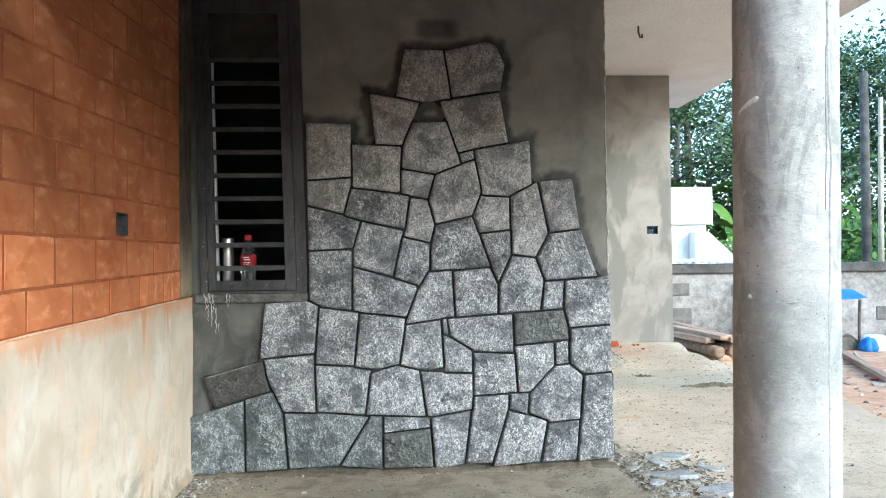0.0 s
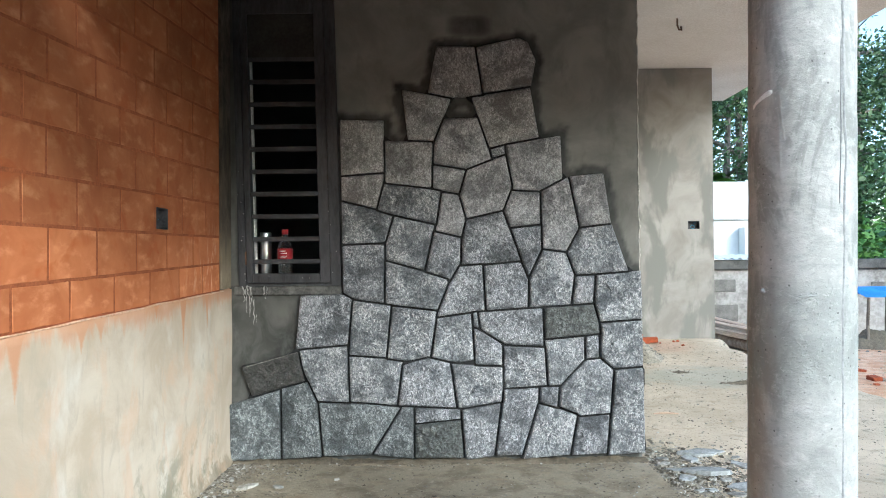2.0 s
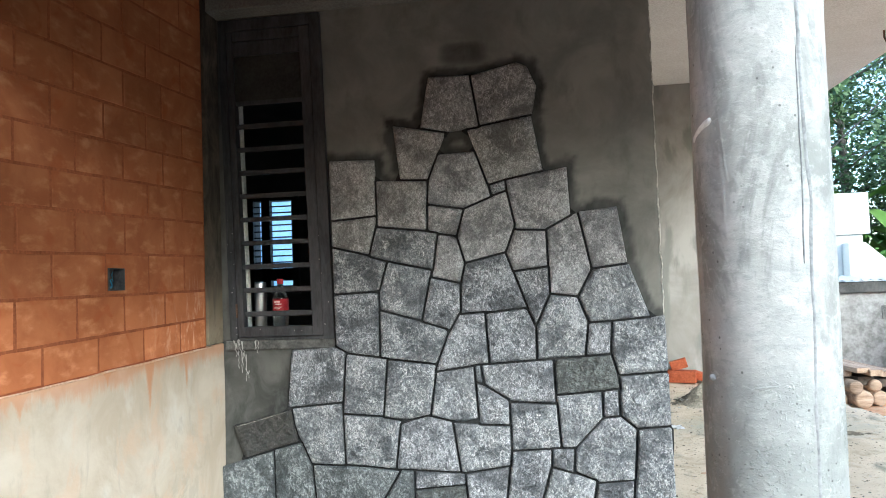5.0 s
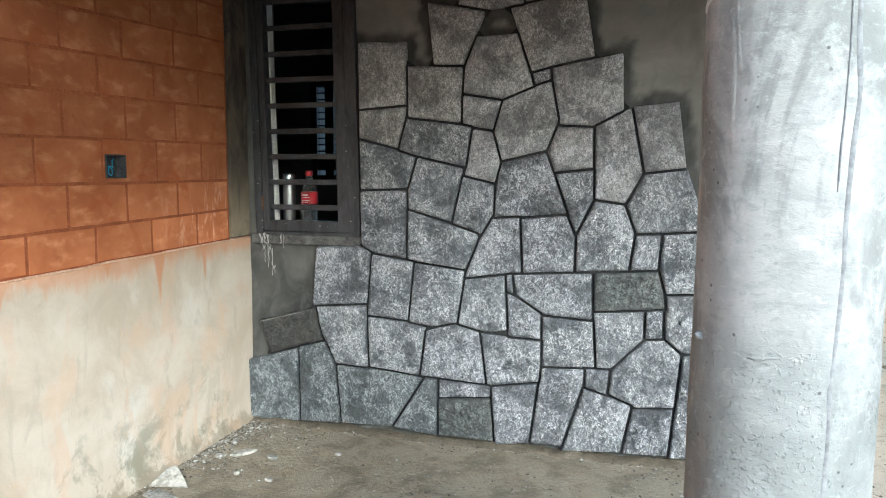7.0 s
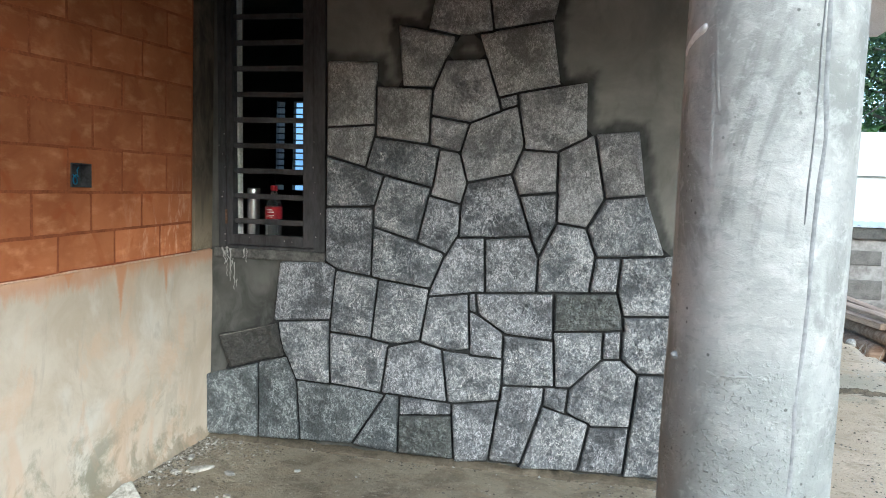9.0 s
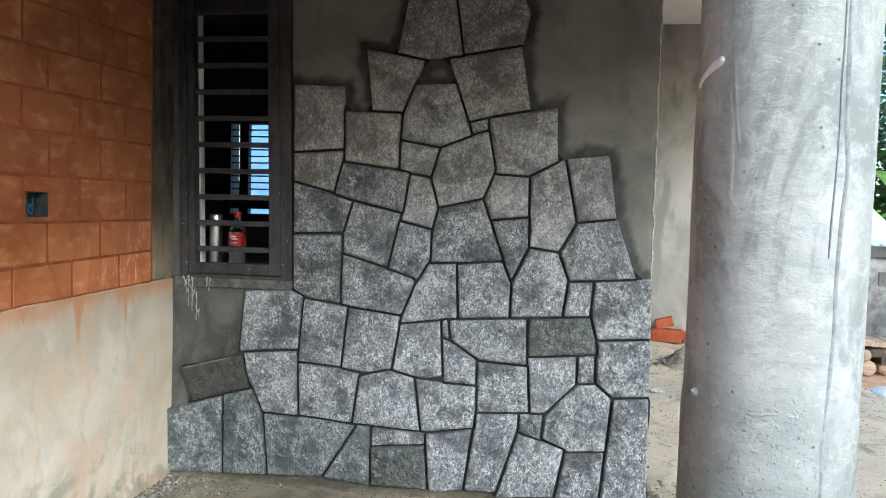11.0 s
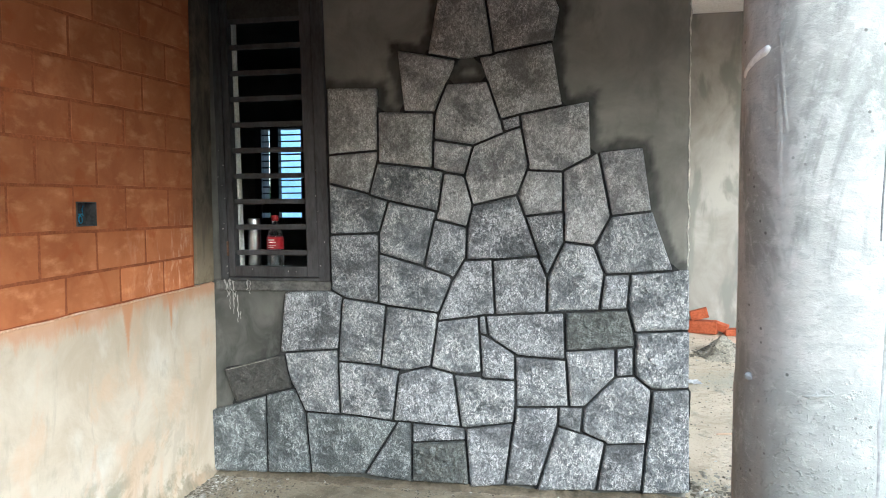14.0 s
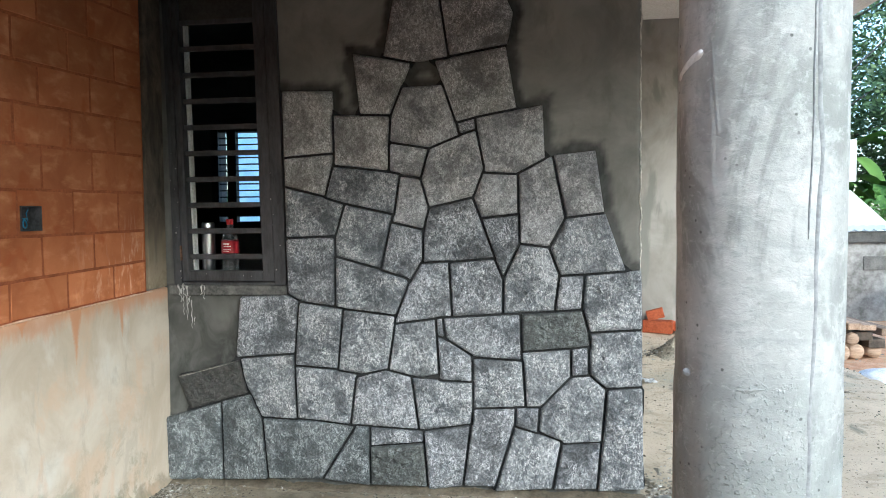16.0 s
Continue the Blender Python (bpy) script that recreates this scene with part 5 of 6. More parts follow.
def slab(name, outline_pts, thick, seed, material):
    """A flat split offcut with uneven faces."""
    bm = bmesh.new()
    rng = random.Random(seed)
    top = [bm.verts.new((x, y, thick * rng.uniform(0.75, 1.1))) for x, y in outline_pts]
    low = [bm.verts.new((x * 1.06, y * 1.06, 0)) for x, y in outline_pts]
    mid = bm.verts.new((0.01, 0, thick * 1.15))
    n = len(top)
    bm.faces.new(low[::-1])
    for k in range(n):
        bm.faces.new((low[k], low[(k + 1) % n], top[(k + 1) % n], top[k]))
        bm.faces.new((top[k], top[(k + 1) % n], mid))
    bmesh.ops.bevel(bm, geom=[e for e in bm.edges], offset=thick * 0.05, segments=1, affect="EDGES")
    return part(name, bm, material)


def lay(ob, x, y, turn=0.0, tilt=0.0, lift=0.0):
    ob.matrix_basis = pose(x, y, ground_height(x, y) + lift, tilt, tilt * 0.6, turn)
    return ob


OFFCUTS = ((2.56, 0.12, 0.30, 0.10, 0.022, 12), (2.43, -0.20, 0.34, 0.12, 0.024, -12), (2.70, -0.10, 0.17, 0.08, 0.022, -30), (2.62, -0.42, 0.26, 0.15, 0.022, 18), (2.83, -0.28, 0.20, 0.07, 0.016, -16), (2.33, -0.32, 0.12, 0.07, 0.018, 40), (2.46, 0.02, 0.10, 0.08, 0.02, 70), (2.36, -0.48, 0.13, 0.06, 0.015, 5),
           (2.29, -0.08, 0.08, 0.05, 0.02, 20), (2.34, -0.16, 0.10, 0.04, 0.016, -40), (2.52, -0.31, 0.09, 0.06, 0.012, 60), (2.31, 0.02, 0.07, 0.05, 0.02, 10), (2.72, 0.06, 0.07, 0.04, 0.012, 35), (2.50, -0.52, 0.10, 0.07, 0.014, -20))
for i, (x, y, a, b, t, turn) in enumerate(OFFCUTS):
    rng = random.Random(i + 60)
    pts = [(a / 2 * math.cos(w) * rng.uniform(0.62, 1.15), b / 2 * math.sin(w) * rng.uniform(0.6, 1.25)) for w in (2 * math.pi * (k + rng.uniform(-0.3, 0.3)) / 9 for k in range(9))]
    ob = lay(slab("stone_offcut", pts, t, i, PALE_SLAB if i < 8 else CHIP), x, y, turn, random.Random(i).uniform(-7, 7), -0.007)
    tagged(ob, "flat split grey stone offcut lying on rubble", "stone", "stone offcuts by the wall")
chip = lay(slab("stone_chip", [(-0.055, -0.022), (-0.02, -0.030), (0.03, -0.012), (0.06, 0.012), (0.03, 0.020), (-0.035, 0.014)], 0.012, 3, PALE_CHIP), 0.205, -0.40, 32, 5, 0.003)
tagged(chip, "pale stained pointed stone chip on the floor", "stone", "loose stone chips")
chip = slab("stone_chip", [(-0.075, -0.035), (0.075, -0.035), (0.062, -0.012), (0.0, 0.060), (-0.03, 0.045)], 0.010, 5, PALE_CHIP)
chip.matrix_basis = pose(0.105, -0.76, ground_height(0.105, -0.76) + 0.022, 32, 0, 12)
tagged(chip, "pale flat stone chip tilted beside the dado", "stone", "loose stone chips")
chip = lay(slab("stone_chip", [(-0.06, -0.03), (0.05, -0.035), (0.07, 0.01), (-0.04, 0.03)], 0.010, 9, CHIP), 0.13, -0.86, -8, 2, 0.001)
tagged(chip, "grey flat stone chip beside the dado", "stone", "loose stone chips")
for i, (x, y, a) in enumerate(((0.36, -0.42, 0.05), (0.12, -0.46, 0.045), (0.10, -0.30, 0.05), (0.46, -0.62, 0.04), (0.62, -0.30, 0.035), (0.30, -0.60, 0.03))):
    rng = random.Random(i + 300)
    pts = [(a / 2 * math.cos(w) * rng.uniform(0.6, 1.3), a / 3 * math.sin(w) * rng.uniform(0.6, 1.2)) for w in (2 * math.pi * k / 6 for k in range(6))]
    tagged(lay(slab("stone_chip", pts, 0.010, i + 20, PALE_CHIP if i % 2 else CHIP), x, y, 50 * i, 6, 0.002), "small broken stone chip on the floor", "stone", "loose stone chips")

rng = random.Random(12)
bm = bmesh.new()
places = []
for _ in range(900):
    places.append((2.25 + abs(rng.gauss(0, 0.20)), rng.gauss(-0.14, 0.20), rng.choice((0.004, 0.006, 0.008, 0.011, 0.018))))
for _ in range(700):
    places.append((2.24 + abs(rng.gauss(0, 0.16)), rng.gauss(-0.22, 0.17), rng.choice((0.006, 0.008, 0.011, 0.014, 0.020))))
for _ in range(900):
    places.append((0.015 + abs(rng.gauss(0, 0.055)), -0.02 - abs(rng.gauss(0, 0.42)), rng.choice((0.004, 0.005, 0.007, 0.009, 0.013))))
for _ in range(420):
    places.append((rng.uniform(0.05, 2.3), -0.012 - abs(rng.gauss(0, 0.022)), rng.choice((0.003, 0.004, 0.005, 0.006, 0.010))))
for _ in range(900):
    places.append((rng.uniform(0.05, 4.0), rng.uniform(-1.6, 2.6), rng.choice((0.003, 0.004, 0.005, 0.007, 0.011))))
for _ in range(9000):   # trodden dirt before the wall, in drifts
    x, y = rng.uniform(0.05, 2.75), -0.03 - abs(rng.gauss(0, 0.55))
    if noise.noise((x * 2.3, y * 3.1, 6)) + 0.5 * noise.noise((x * 9, y * 9, 2)) > rng.uniform(-0.15, 0.65):
        places.append((x, y, rng.choice((0.002, 0.0026, 0.0034, 0.0045, 0.006, 0.008))))
for _ in range(2600):   # fine grit spilt round the end of the cladding
    places.append((2.22 + abs(rng.gauss(0, 0.24)), rng.gauss(-0.20, 0.20), rng.choice((0.0025, 0.0035, 0.0045, 0.006, 0.008))))
for _ in range(900):   # grit in the corner under the dado
    places.append((0.02 + abs(rng.gauss(0, 0.11)), -0.03 - abs(rng.gauss(0, 0.20)), rng.choice((0.0025, 0.0035, 0.005, 0.007))))
for _ in range(1800):
    places.append((rng.uniform(2.3, 4.0), rng.uniform(-0.3, 2.8), rng.choice((0.002, 0.003, 0.004, 0.006, 0.008))))
for _ in range(120):
    places.append((rng.gauss(2.60, 0.06), rng.gauss(2.22, 0.04), rng.uniform(0.005, 0.014)))
for _ in range(330):
    places.append((rng.gauss(2.79, 0.09), rng.gauss(2.19, 0.08), rng.uniform(0.004, 0.012)))
verts, faces = [], []
for x, y, s in places:
    if y > -0.002 and x < 2.23:
        continue
    base = len(verts)
    zg = ground_height(x, y) + max(0.0, 0.15 * (1 - math.hypot((x - 2.8) / 0.20, (y - 2.2) / 0.17)) ** 1.15 if math.hypot((x - 2.8) / 0.20, (y - 2.2) / 0.17) < 1 else 0.0)
    ang, flat = rng.uniform(0, 6.28), rng.uniform(0.15, 0.5)
    for dx, dy, dz in ((-1, -0.7, 0), (1, -0.5, 0), (0.8, 0.8, 0), (-0.7, 0.9, 0), (-0.5, -0.2, 1), (0.5, 0.3, 0.9)):
        dx, dy = dx * rng.uniform(0.7, 1.2), dy * rng.uniform(0.7, 1.2)
        verts.append((x + s * (dx * math.cos(ang) - dy * math.sin(ang)), y + s * (dx * math.sin(ang) + dy * math.cos(ang)), zg - 0.12 * s + s * dz * flat * 1.6))
    for f in ((0, 1, 5, 4), (1, 2, 5), (2, 3, 4, 5), (3, 0, 4), (3, 2, 1, 0)):
        faces.append([base + k for k in f])
me = bpy.data.meshes.new("rubble")
me.from_pydata(verts, [], faces)
me.materials.append(RUBBLE)
tagged(new("rubble", me), "small grey stone chippings strewn along the wall", "rubble", kind="stuff")


bm = bmesh.new()
rows = []
for k in range(150):
    x = 0.015 + 2.215 * k / 149
    h = 0.012 + 0.012 * noise.noise((x * 9, 0, 4)) + 0.008 * noise.noise((x * 37, 0, 9))
    w = 0.030 + 0.016 * noise.noise((x * 7, 3, 0)) + 0.008 * noise.noise((x * 31, 3, 7))
    base = ground_height(x, -0.02)
    rows.append([bm.verts.new((x, y, base + z + 0.004 * noise.noise((x * 60, y * 60, 1)))) for y, z in ((-0.012 - w, -0.008), (-0.012 - 0.6 * w, 0.4 * h), (-0.010, h), (0.030, h + 0.004))])
for p, q in zip(rows, rows[1:]):
    for k in range(3):
        bm.faces.new((p[k], q[k], q[k + 1], p[k + 1]))
tagged(part("dirt_ridge", bm, MUD, smooth=True), "low crumbly ridge of brown dirt along the stones", "dirt", kind="stuff")


def heap(name, x, y, rx, ry, h, seed, material, label, category):
    bm = bmesh.new()
    n, rings = 56, []
    for k in range(19):
        u = k / 18
        ring = []
        for j in range(n):
            a = 2 * math.pi * j / n
            wob = 1 + 0.22 * noise.noise((math.cos(a) * 1.6, math.sin(a) * 1.6, seed))
            px, py = x + rx * u * wob * math.cos(a), y + ry * u * wob * math.sin(a)
            z = ground_height(px, py) - 0.01 + h * (1 - u) ** 1.15 * (1 + 0.3 * noise.noise((px * 9, py * 9, seed))) + 0.014 * (1 - u * 0.6) * noise.noise((px * 38, py * 38, seed)) + 0.009 * noise.noise((px * 95, py * 95, seed))
            ring.append(bm.verts.new((px, py, z)))
        rings.append(ring)
    for p, q in zip(rings, rings[1:]):
        for j in range(n):
            bm.faces.new((p[j], p[(j + 1) % n], q[(j + 1) % n], q[j]))
    bmesh.ops.remove_doubles(bm, verts=bm.verts, dist=0.0005)
    bmesh.ops.recalc_face_normals(bm, faces=bm.faces)
    return tagged(part(name, bm, material, smooth=True), label, category)


heap("sand_mound", 2.80, 2.20, 0.20, 0.17, 0.16, 3, SAND_GREY, "small steep heap of grey builder's sand", "sand")
heap("mud_ridge", 3.42, 1.46, 0.42, 0.07, 0.03, 8, MUD, "low ridge of dark wet mud", "mud")
heap("mud_ridge", 2.98, 1.75, 0.14, 0.05, 0.022, 9, MUD, "low ridge of dark wet mud", "mud")
for i, (x, y, z, l, w, h, tilt, turn) in enumerate(((2.757, 2.787, 0.0, 0.23, 0.11, 0.10, 0, -17.6), (2.965, 2.745, 0.0, 0.09, 0.07, 0.05, 0, 10), (2.745, 2.80, 0.112, 0.135, 0.10, 0.075, 16, -8), (2.54, 2.80, 0.0, 0.22, 0.11, 0.08, 0, 60), (3.04, 2.79, 0.0, 0.12, 0.10, 0.045, 4, -14), (2.885, 2.79, 0.03, 0.12, 0.09, 0.06, -16, -24))):
    bm = box(bmesh.new(), -l / 2, l / 2, -w / 2, w / 2, 0, h, 0.005)
    for v in bm.verts:   # knocked-about faces
        v.co += Vector((noise.noise(v.co * 19 + Vector((i, 0, 0))), noise.noise(v.co * 19 + Vector((0, i, 4))), noise.noise(v.co * 19 + Vector((5, 0, i))))) * 0.007
    ob = part("loose_brick", bm, RAW_BRICK)
    ob.matrix_basis = pose(x, y, ground_height(x, y) + z, 0, -tilt, turn)
    tagged(ob, "loose bright red brick in a small pile" if i in (0, 3) else "broken piece of red brick in a small pile", "brick", "red bricks by the back wall")
for i in range(6):
    rng = random.Random(i + 30)
    ob = lay(rock("brick_fragment", (rng.uniform(0.025, 0.06), rng.uniform(0.02, 0.045), 0.024), i + 4, RAW_BRICK), rng.uniform(2.95, 3.35), rng.uniform(2.55, 2.82), rng.uniform(0, 180), 0, 0.006)
    tagged(ob, "small broken piece of red brick", "brick", "brick fragments")
stick = tagged(part("stick", tube(bmesh.new(), [(0, 0, 0.008), (0.08, 0.01, 0.012), (0.16, 0.005, 0.008)], [0.005, 0.006, 0.004], 6), OLD_WOOD), "short dry stick on the sandy floor", "stick")
stick.location = (2.48, 0.76, ground_height(2.55, 0.76))
bm = bmesh.new()
grid = [[bm.verts.new((0.011 * (i - 5) * (1 + 0.2 * noise.noise((i, j * 0.6, 1))), 0.009 * (j - 4), 0.012 + 0.014 * noise.noise((i * 0.5, j * 0.5, 6)) + 0.006 * abs(i - 5) / 5)) for j in range(9)] for i in range(11)]
for i in range(10):
    for j in range(8):
        bm.faces.new((grid[i][j], grid[i + 1][j], grid[i + 1][j + 1], grid[i][j + 1]))
bmesh.ops.solidify(bm, geom=list(bm.faces), thickness=0.0015)
scrap = tagged(part("plastic_scrap", bm, WHITE_SACK), "crumpled white plastic scrap on the floor", "scrap")
scrap.matrix_basis = pose(2.49, 1.57, ground_height(2.49, 1.57), 12, 10, 30)

# white cloth strip along the plinth edge, sacks outside
bm = bmesh.new()
rows = []
for k in range(40):
    y = 1.1 + 1.0 * k / 39
    x = 4.44 + 0.12 * (y - 1.1) + 0.04 * noise.noise((y * 3, 0, 0))
    rows.append([bm.verts.new((x + u, y, ground_height(x + u, y) + 0.012 + h)) for u, h in ((-0.03, -0.014), (-0.02, -0.004), (0.01, 0.0 + 0.008 * noise.noise((y * 8, 1, 1))), (0.04, -0.016))])
for p, q in zip(rows, rows[1:]):
    for k in range(3):
        bm.faces.new((p[k], p[k + 1], q[k + 1], q[k]))
tagged(part("cloth_strip", bm, WHITE_SACK, smooth=True), "white woven cloth lying on red soil beside the plinth", "cloth")
for i, (x, y, sx, sy, sz, mat_) in enumerate(((4.60, 2.95, 0.42, 0.4, 0.10, WHITE_SACK), (4.72, 3.02, 0.22, 0.2, 0.12, BLUE_SHEET), (7.3, 5.3, 0.6, 0.4, 0.18, WHITE_SACK), (7.1, 5.12, 0.34, 0.24, 0.16, BLUE_SHEET))):
    bm = bmesh.new()
    bmesh.ops.create_icosphere(bm, subdivisions=4, radius=1.0)
    for v in bm.verts:
        k = 1 + 0.22 * noise.noise(v.co * 1.6 + Vector((i * 7, 0, 0))) + 0.08 * noise.noise(v.co * 5)
        v.co = Vector((v.co.x * sx / 2 * k, v.co.y * sy / 2 * k, max(-0.15, v.co.z) * sz * k))
    ob = lay(part("sack", bm, mat_, smooth=True), x, y, 20 * i, 0, 0.01)
    tagged(ob, "crumpled white woven sack on red soil" if mat_ is WHITE_SACK else "crumpled blue plastic sheet on red soil", "sack" if mat_ is WHITE_SACK else "sheet")


# ---- outside ----
def plank(length, w, h, material):
    return part("plank", box(bmesh.new(), -length / 2, length / 2, -w / 2, w / 2, 0, h, 0.008), material)


for i, (x, y, z, l, w, h, turn, tilt, m_) in enumerate(((4.38, 4.62, 0.34, 1.9, 0.13, 0.05, -80, 1, OLD_WOOD), (4.55, 4.55, 0.33, 1.8, 0.12, 0.06, -84, 2, OLD_WOOD), (4.24, 4.75, 0.28, 1.9, 0.12, 0.06, -78, 1, OLD_WOOD), (4.74, 4.60, 0.27, 1.7, 0.15, 0.05, -86, 0, OLD_WOOD), (4.92, 4.75, 0.20, 1.8, 0.14, 0.07, -83, 0, OLD_WOOD), (4.45, 4.65, 0.20, 1.8, 0.15, 0.08, -81, 0, DARK_WOOD), (4.66, 4.75, 0.17, 1.9, 0.16, 0.08, -82, 0, DARK_WOOD), (4.85, 4.7, 0.09, 1.7, 0.15, 0.08, -85, 0, DARK_WOOD), (6.05, 3.65, 0.0, 2.0, 0.10, 0.05, 69, 0, OLD_WOOD))):
    ob = plank(l, w, h, m_)
    ob.matrix_basis = pose(x, y, ground_height(x, y) + z + 0.02, 0, tilt, turn)
    tagged(ob, "weathered sawn timber plank on a site stack" if m_ is OLD_WOOD else "dark wet timber plank in a site stack", "plank", "stacked timber")
for i, (x, y, z, r, l) in enumerate(((4.55, 3.72, 0.0, 0.085, 1.3), (4.74, 3.85, 0.0, 0.075, 1.2), (4.36, 3.80, 0.0, 0.08, 1.2), (4.46, 3.66, 0.145, 0.065, 1.2), (4.66, 3.74, 0.15, 0.06, 1.1), (4.92, 3.9, 0.0, 0.07, 1.0))):
    bm = tube(bmesh.new(), [(0, -0.015, r), (0, 0, r), (-0.03 * l, 0.5 * l, r), (-0.09 * l, l, r + 0.01)], [0.75 * r, r, 0.95 * r, 0.9 * r], 12)
    ob = part("log", bm, OLD_WOOD, smooth=True)
    ob.location = (x, y, ground_height(x, y) + z)
    tagged(ob, "cut round log under stacked timber", "log", "stacked timber")
for i, (x, y, a) in enumerate(((4.03, 3.62, 0.24), (4.16, 3.55, 0.20), (4.10, 3.66, 0.16), (4.28, 3.48, 0.15))):
    ob = lay(rock("field_stone", (a, a * 0.7, a * 0.62), i + 90, PALE_CHIP), x, y, 40 * i, 0, a * 0.26 + (0.14 if i == 2 else 0.0))
    tagged(ob, "rough pale field stone beside stacked timber", "stone", "field stones by the timber")

rng = random.Random(515)
for k in range(16):
    x, y = rng.uniform(4.9, 7.6), rng.uniform(1.6, 5.2)
    l = rng.uniform(0.18, 0.75)
    ob = part("timber_scrap", box(bmesh.new(), -l / 2, l / 2, -0.03, 0.03, 0, rng.choice((0.015, 0.025, 0.04)), 0.004), OLD_WOOD)
    ob.matrix_basis = pose(x, y, ground_height(x, y) - 0.002, 0, rng.uniform(-3, 3), rng.uniform(0, 180))
    tagged(ob, "short scrap of sawn timber on red soil", "timber", "timber scraps in the yard")
verts, faces = [], []
for _ in range(420):
    x, y, a = rng.uniform(4.5, 8.5), rng.uniform(0.6, 5.8), rng.choice((0.008, 0.012, 0.018, 0.03))
    zg, base = ground_height(x, y) - 0.2 * a, len(verts)
    for dx, dy, dz in ((-1, -0.7, 0), (1, -0.5, 0), (0.8, 0.8, 0), (-0.7, 0.9, 0), (-0.4, -0.2, 0.8), (0.5, 0.3, 0.7)):
        verts.append((x + a * dx * rng.uniform(0.6, 1.3), y + a * dy * rng.uniform(0.6, 1.3), zg + a * dz))
    faces += [[base + q for q in f] for f in ((0, 1, 5, 4), (1, 2, 5), (2, 3, 4, 5), (3, 0, 4))]
me = bpy.data.meshes.new("yard_rubble")
me.from_pydata(verts, [], faces)
me.materials.append(RUBBLE)
tagged(new("yard_rubble", me), "crumbs of stone and dirt on the soil", "rubble", kind="stuff")

# broken brick and pale slabs scattered on the red soil, a dark heap at the foot of the boundary wall


def broken_lump(material, a, flat, seed):
    """A lump knocked off a block: a bevelled box with every corner pushed about."""
    bm = box(bmesh.new(), -a, a, -0.7 * a, 0.7 * a, 0, flat * a, 0.12 * a)
    for v in bm.verts:
        v.co += 0.22 * a * noise.noise_vector(v.co * (1.4 / a) + Vector((seed, 0, 0)))
    return part("brick_lump" if material is RAW_BRICK else "stone_fragment", bm, material)


rng = random.Random(63)
for k in range(24):
    x, y = rng.uniform(4.8, 7.2), rng.uniform(2.0, 4.6)
    red = rng.random() < 0.6
    ob = broken_lump(RAW_BRICK if red else PALE_CHIP, rng.uniform(0.03, 0.075), 0.7 if red else 0.3, k)
    ob.matrix_basis = pose(x, y, ground_height(x, y) - 0.006, 0, 0, rng.uniform(0, 180))
    if red:
        tagged(ob, "broken lump of red brick on red soil", "brick", "broken bricks in the yard")
    else:
        tagged(ob, "pale broken stone fragment on red soil", "stone", "stone fragments in the yard")
bm = bmesh.new()
rows = []
for i in range(23):
    row = []
    for j in range(15):
        u, w = 2 * i / 22 - 1, 2 * j / 14 - 1
        x, y = 6.75 + 0.55 * u, 5.45 + 0.3 * w
        lift = 0.20 * max(0.0, 1 - u * u - w * w) ** 0.7 * (1 + 0.5 * noise.noise((x * 6, y * 6, 2))) + 0.012 * noise.noise((x * 25, y * 25, 5))
        row.append(bm.verts.new((x, y, ground_height(x, y) - 0.014 + lift)))
    rows.append(row)
for p, q in zip(rows, rows[1:]):
    for j in range(14):
        bm.faces.new((p[j], q[j], q[j + 1], p[j + 1]))
tagged(part("soil_heap", bm, MUD, smooth=True), "low heap of dark wet soil under a trestle", "heap")

boundary = structure(new("boundary_wall"), "blotched grey boundary wall with blackened coping", "wall")
solid("wall_face", (3.4, 14.0, 6.4, 6.6, -0.5, 0.87), BOUNDARY, boundary, 0.01)
solid("coping", (3.4, 14.0, 6.34, 6.66, 0.872, 1.01), COPING, boundary, 0.02, "blackened concrete coping")
BARE = simple("bare_block", (0.11, 0.105, 0.095), (0.2, 0.19, 0.175), 8)
for x0, x1, z0, z1 in ((4.86, 5.27, 0.55, 0.73), (4.80, 5.30, 0.13, 0.37), (5.9, 6.25, 0.52, 0.70), (6.5, 6.9, 0.15, 0.36), (7.2, 7.5, 0.5, 0.68), (8.1, 8.45, 0.15, 0.35), (9.0, 9.4, 0.5, 0.7)):
    solid("block", (x0, x1, 6.388, 6.42, z0, z1), BARE, boundary, 0.012, "bare dark block left unplastered")
step = thing("white_roof_sheet", "pale corrugated sheet lying on the boundary wall", "sheet")
bm = bmesh.new()
rows = []
for k in range(61):
    x = 4.7 + 1.7 * k / 60
    rows.append([bm.verts.new((x, y, 1.03 + 0.015 * math.sin(k * 1.57) + dz)) for y, dz in ((6.3, 0.0), (6.9, 0.05))])
for p, q in zip(rows, rows[1:]):
    bm.faces.new((p[0], q[0], q[1], p[1]))
part("sheet", bm, WHITE_PAINT, step, smooth=True)

shed = thing("white_outbuilding", "small chalk-white outbuilding with a deep parapet", "building")
solid("wall", (5.2, 8.87, 14.0, 17.0, -0.5, 1.95), WHITE_PAINT, shed, 0.02)
solid("parapet", (5.1, 9.0, 13.9, 17.1, 1.952, 2.90), WHITE_PAINT, shed, 0.02)
bm = bmesh.new()
vs = [bm.verts.new(p) for p in ((8.4, 13.6, -0.5), (9.8, 13.6, -0.5), (9.55, 13.6, 1.0), (8.75, 13.6, 1.75), (8.4, 13.6, 1.75))]
f = bm.faces.new(vs)
ext = bmesh.ops.extrude_face_region(bm, geom=[f])["geom"]
bmesh.ops.translate(bm, verts=[v for v in ext if isinstance(v, bmesh.types.BMVert)], vec=(0, 0.38, 0))
bmesh.ops.recalc_face_normals(bm, faces=bm.faces)
part("buttress", bm, WHITE_PAINT, shed)

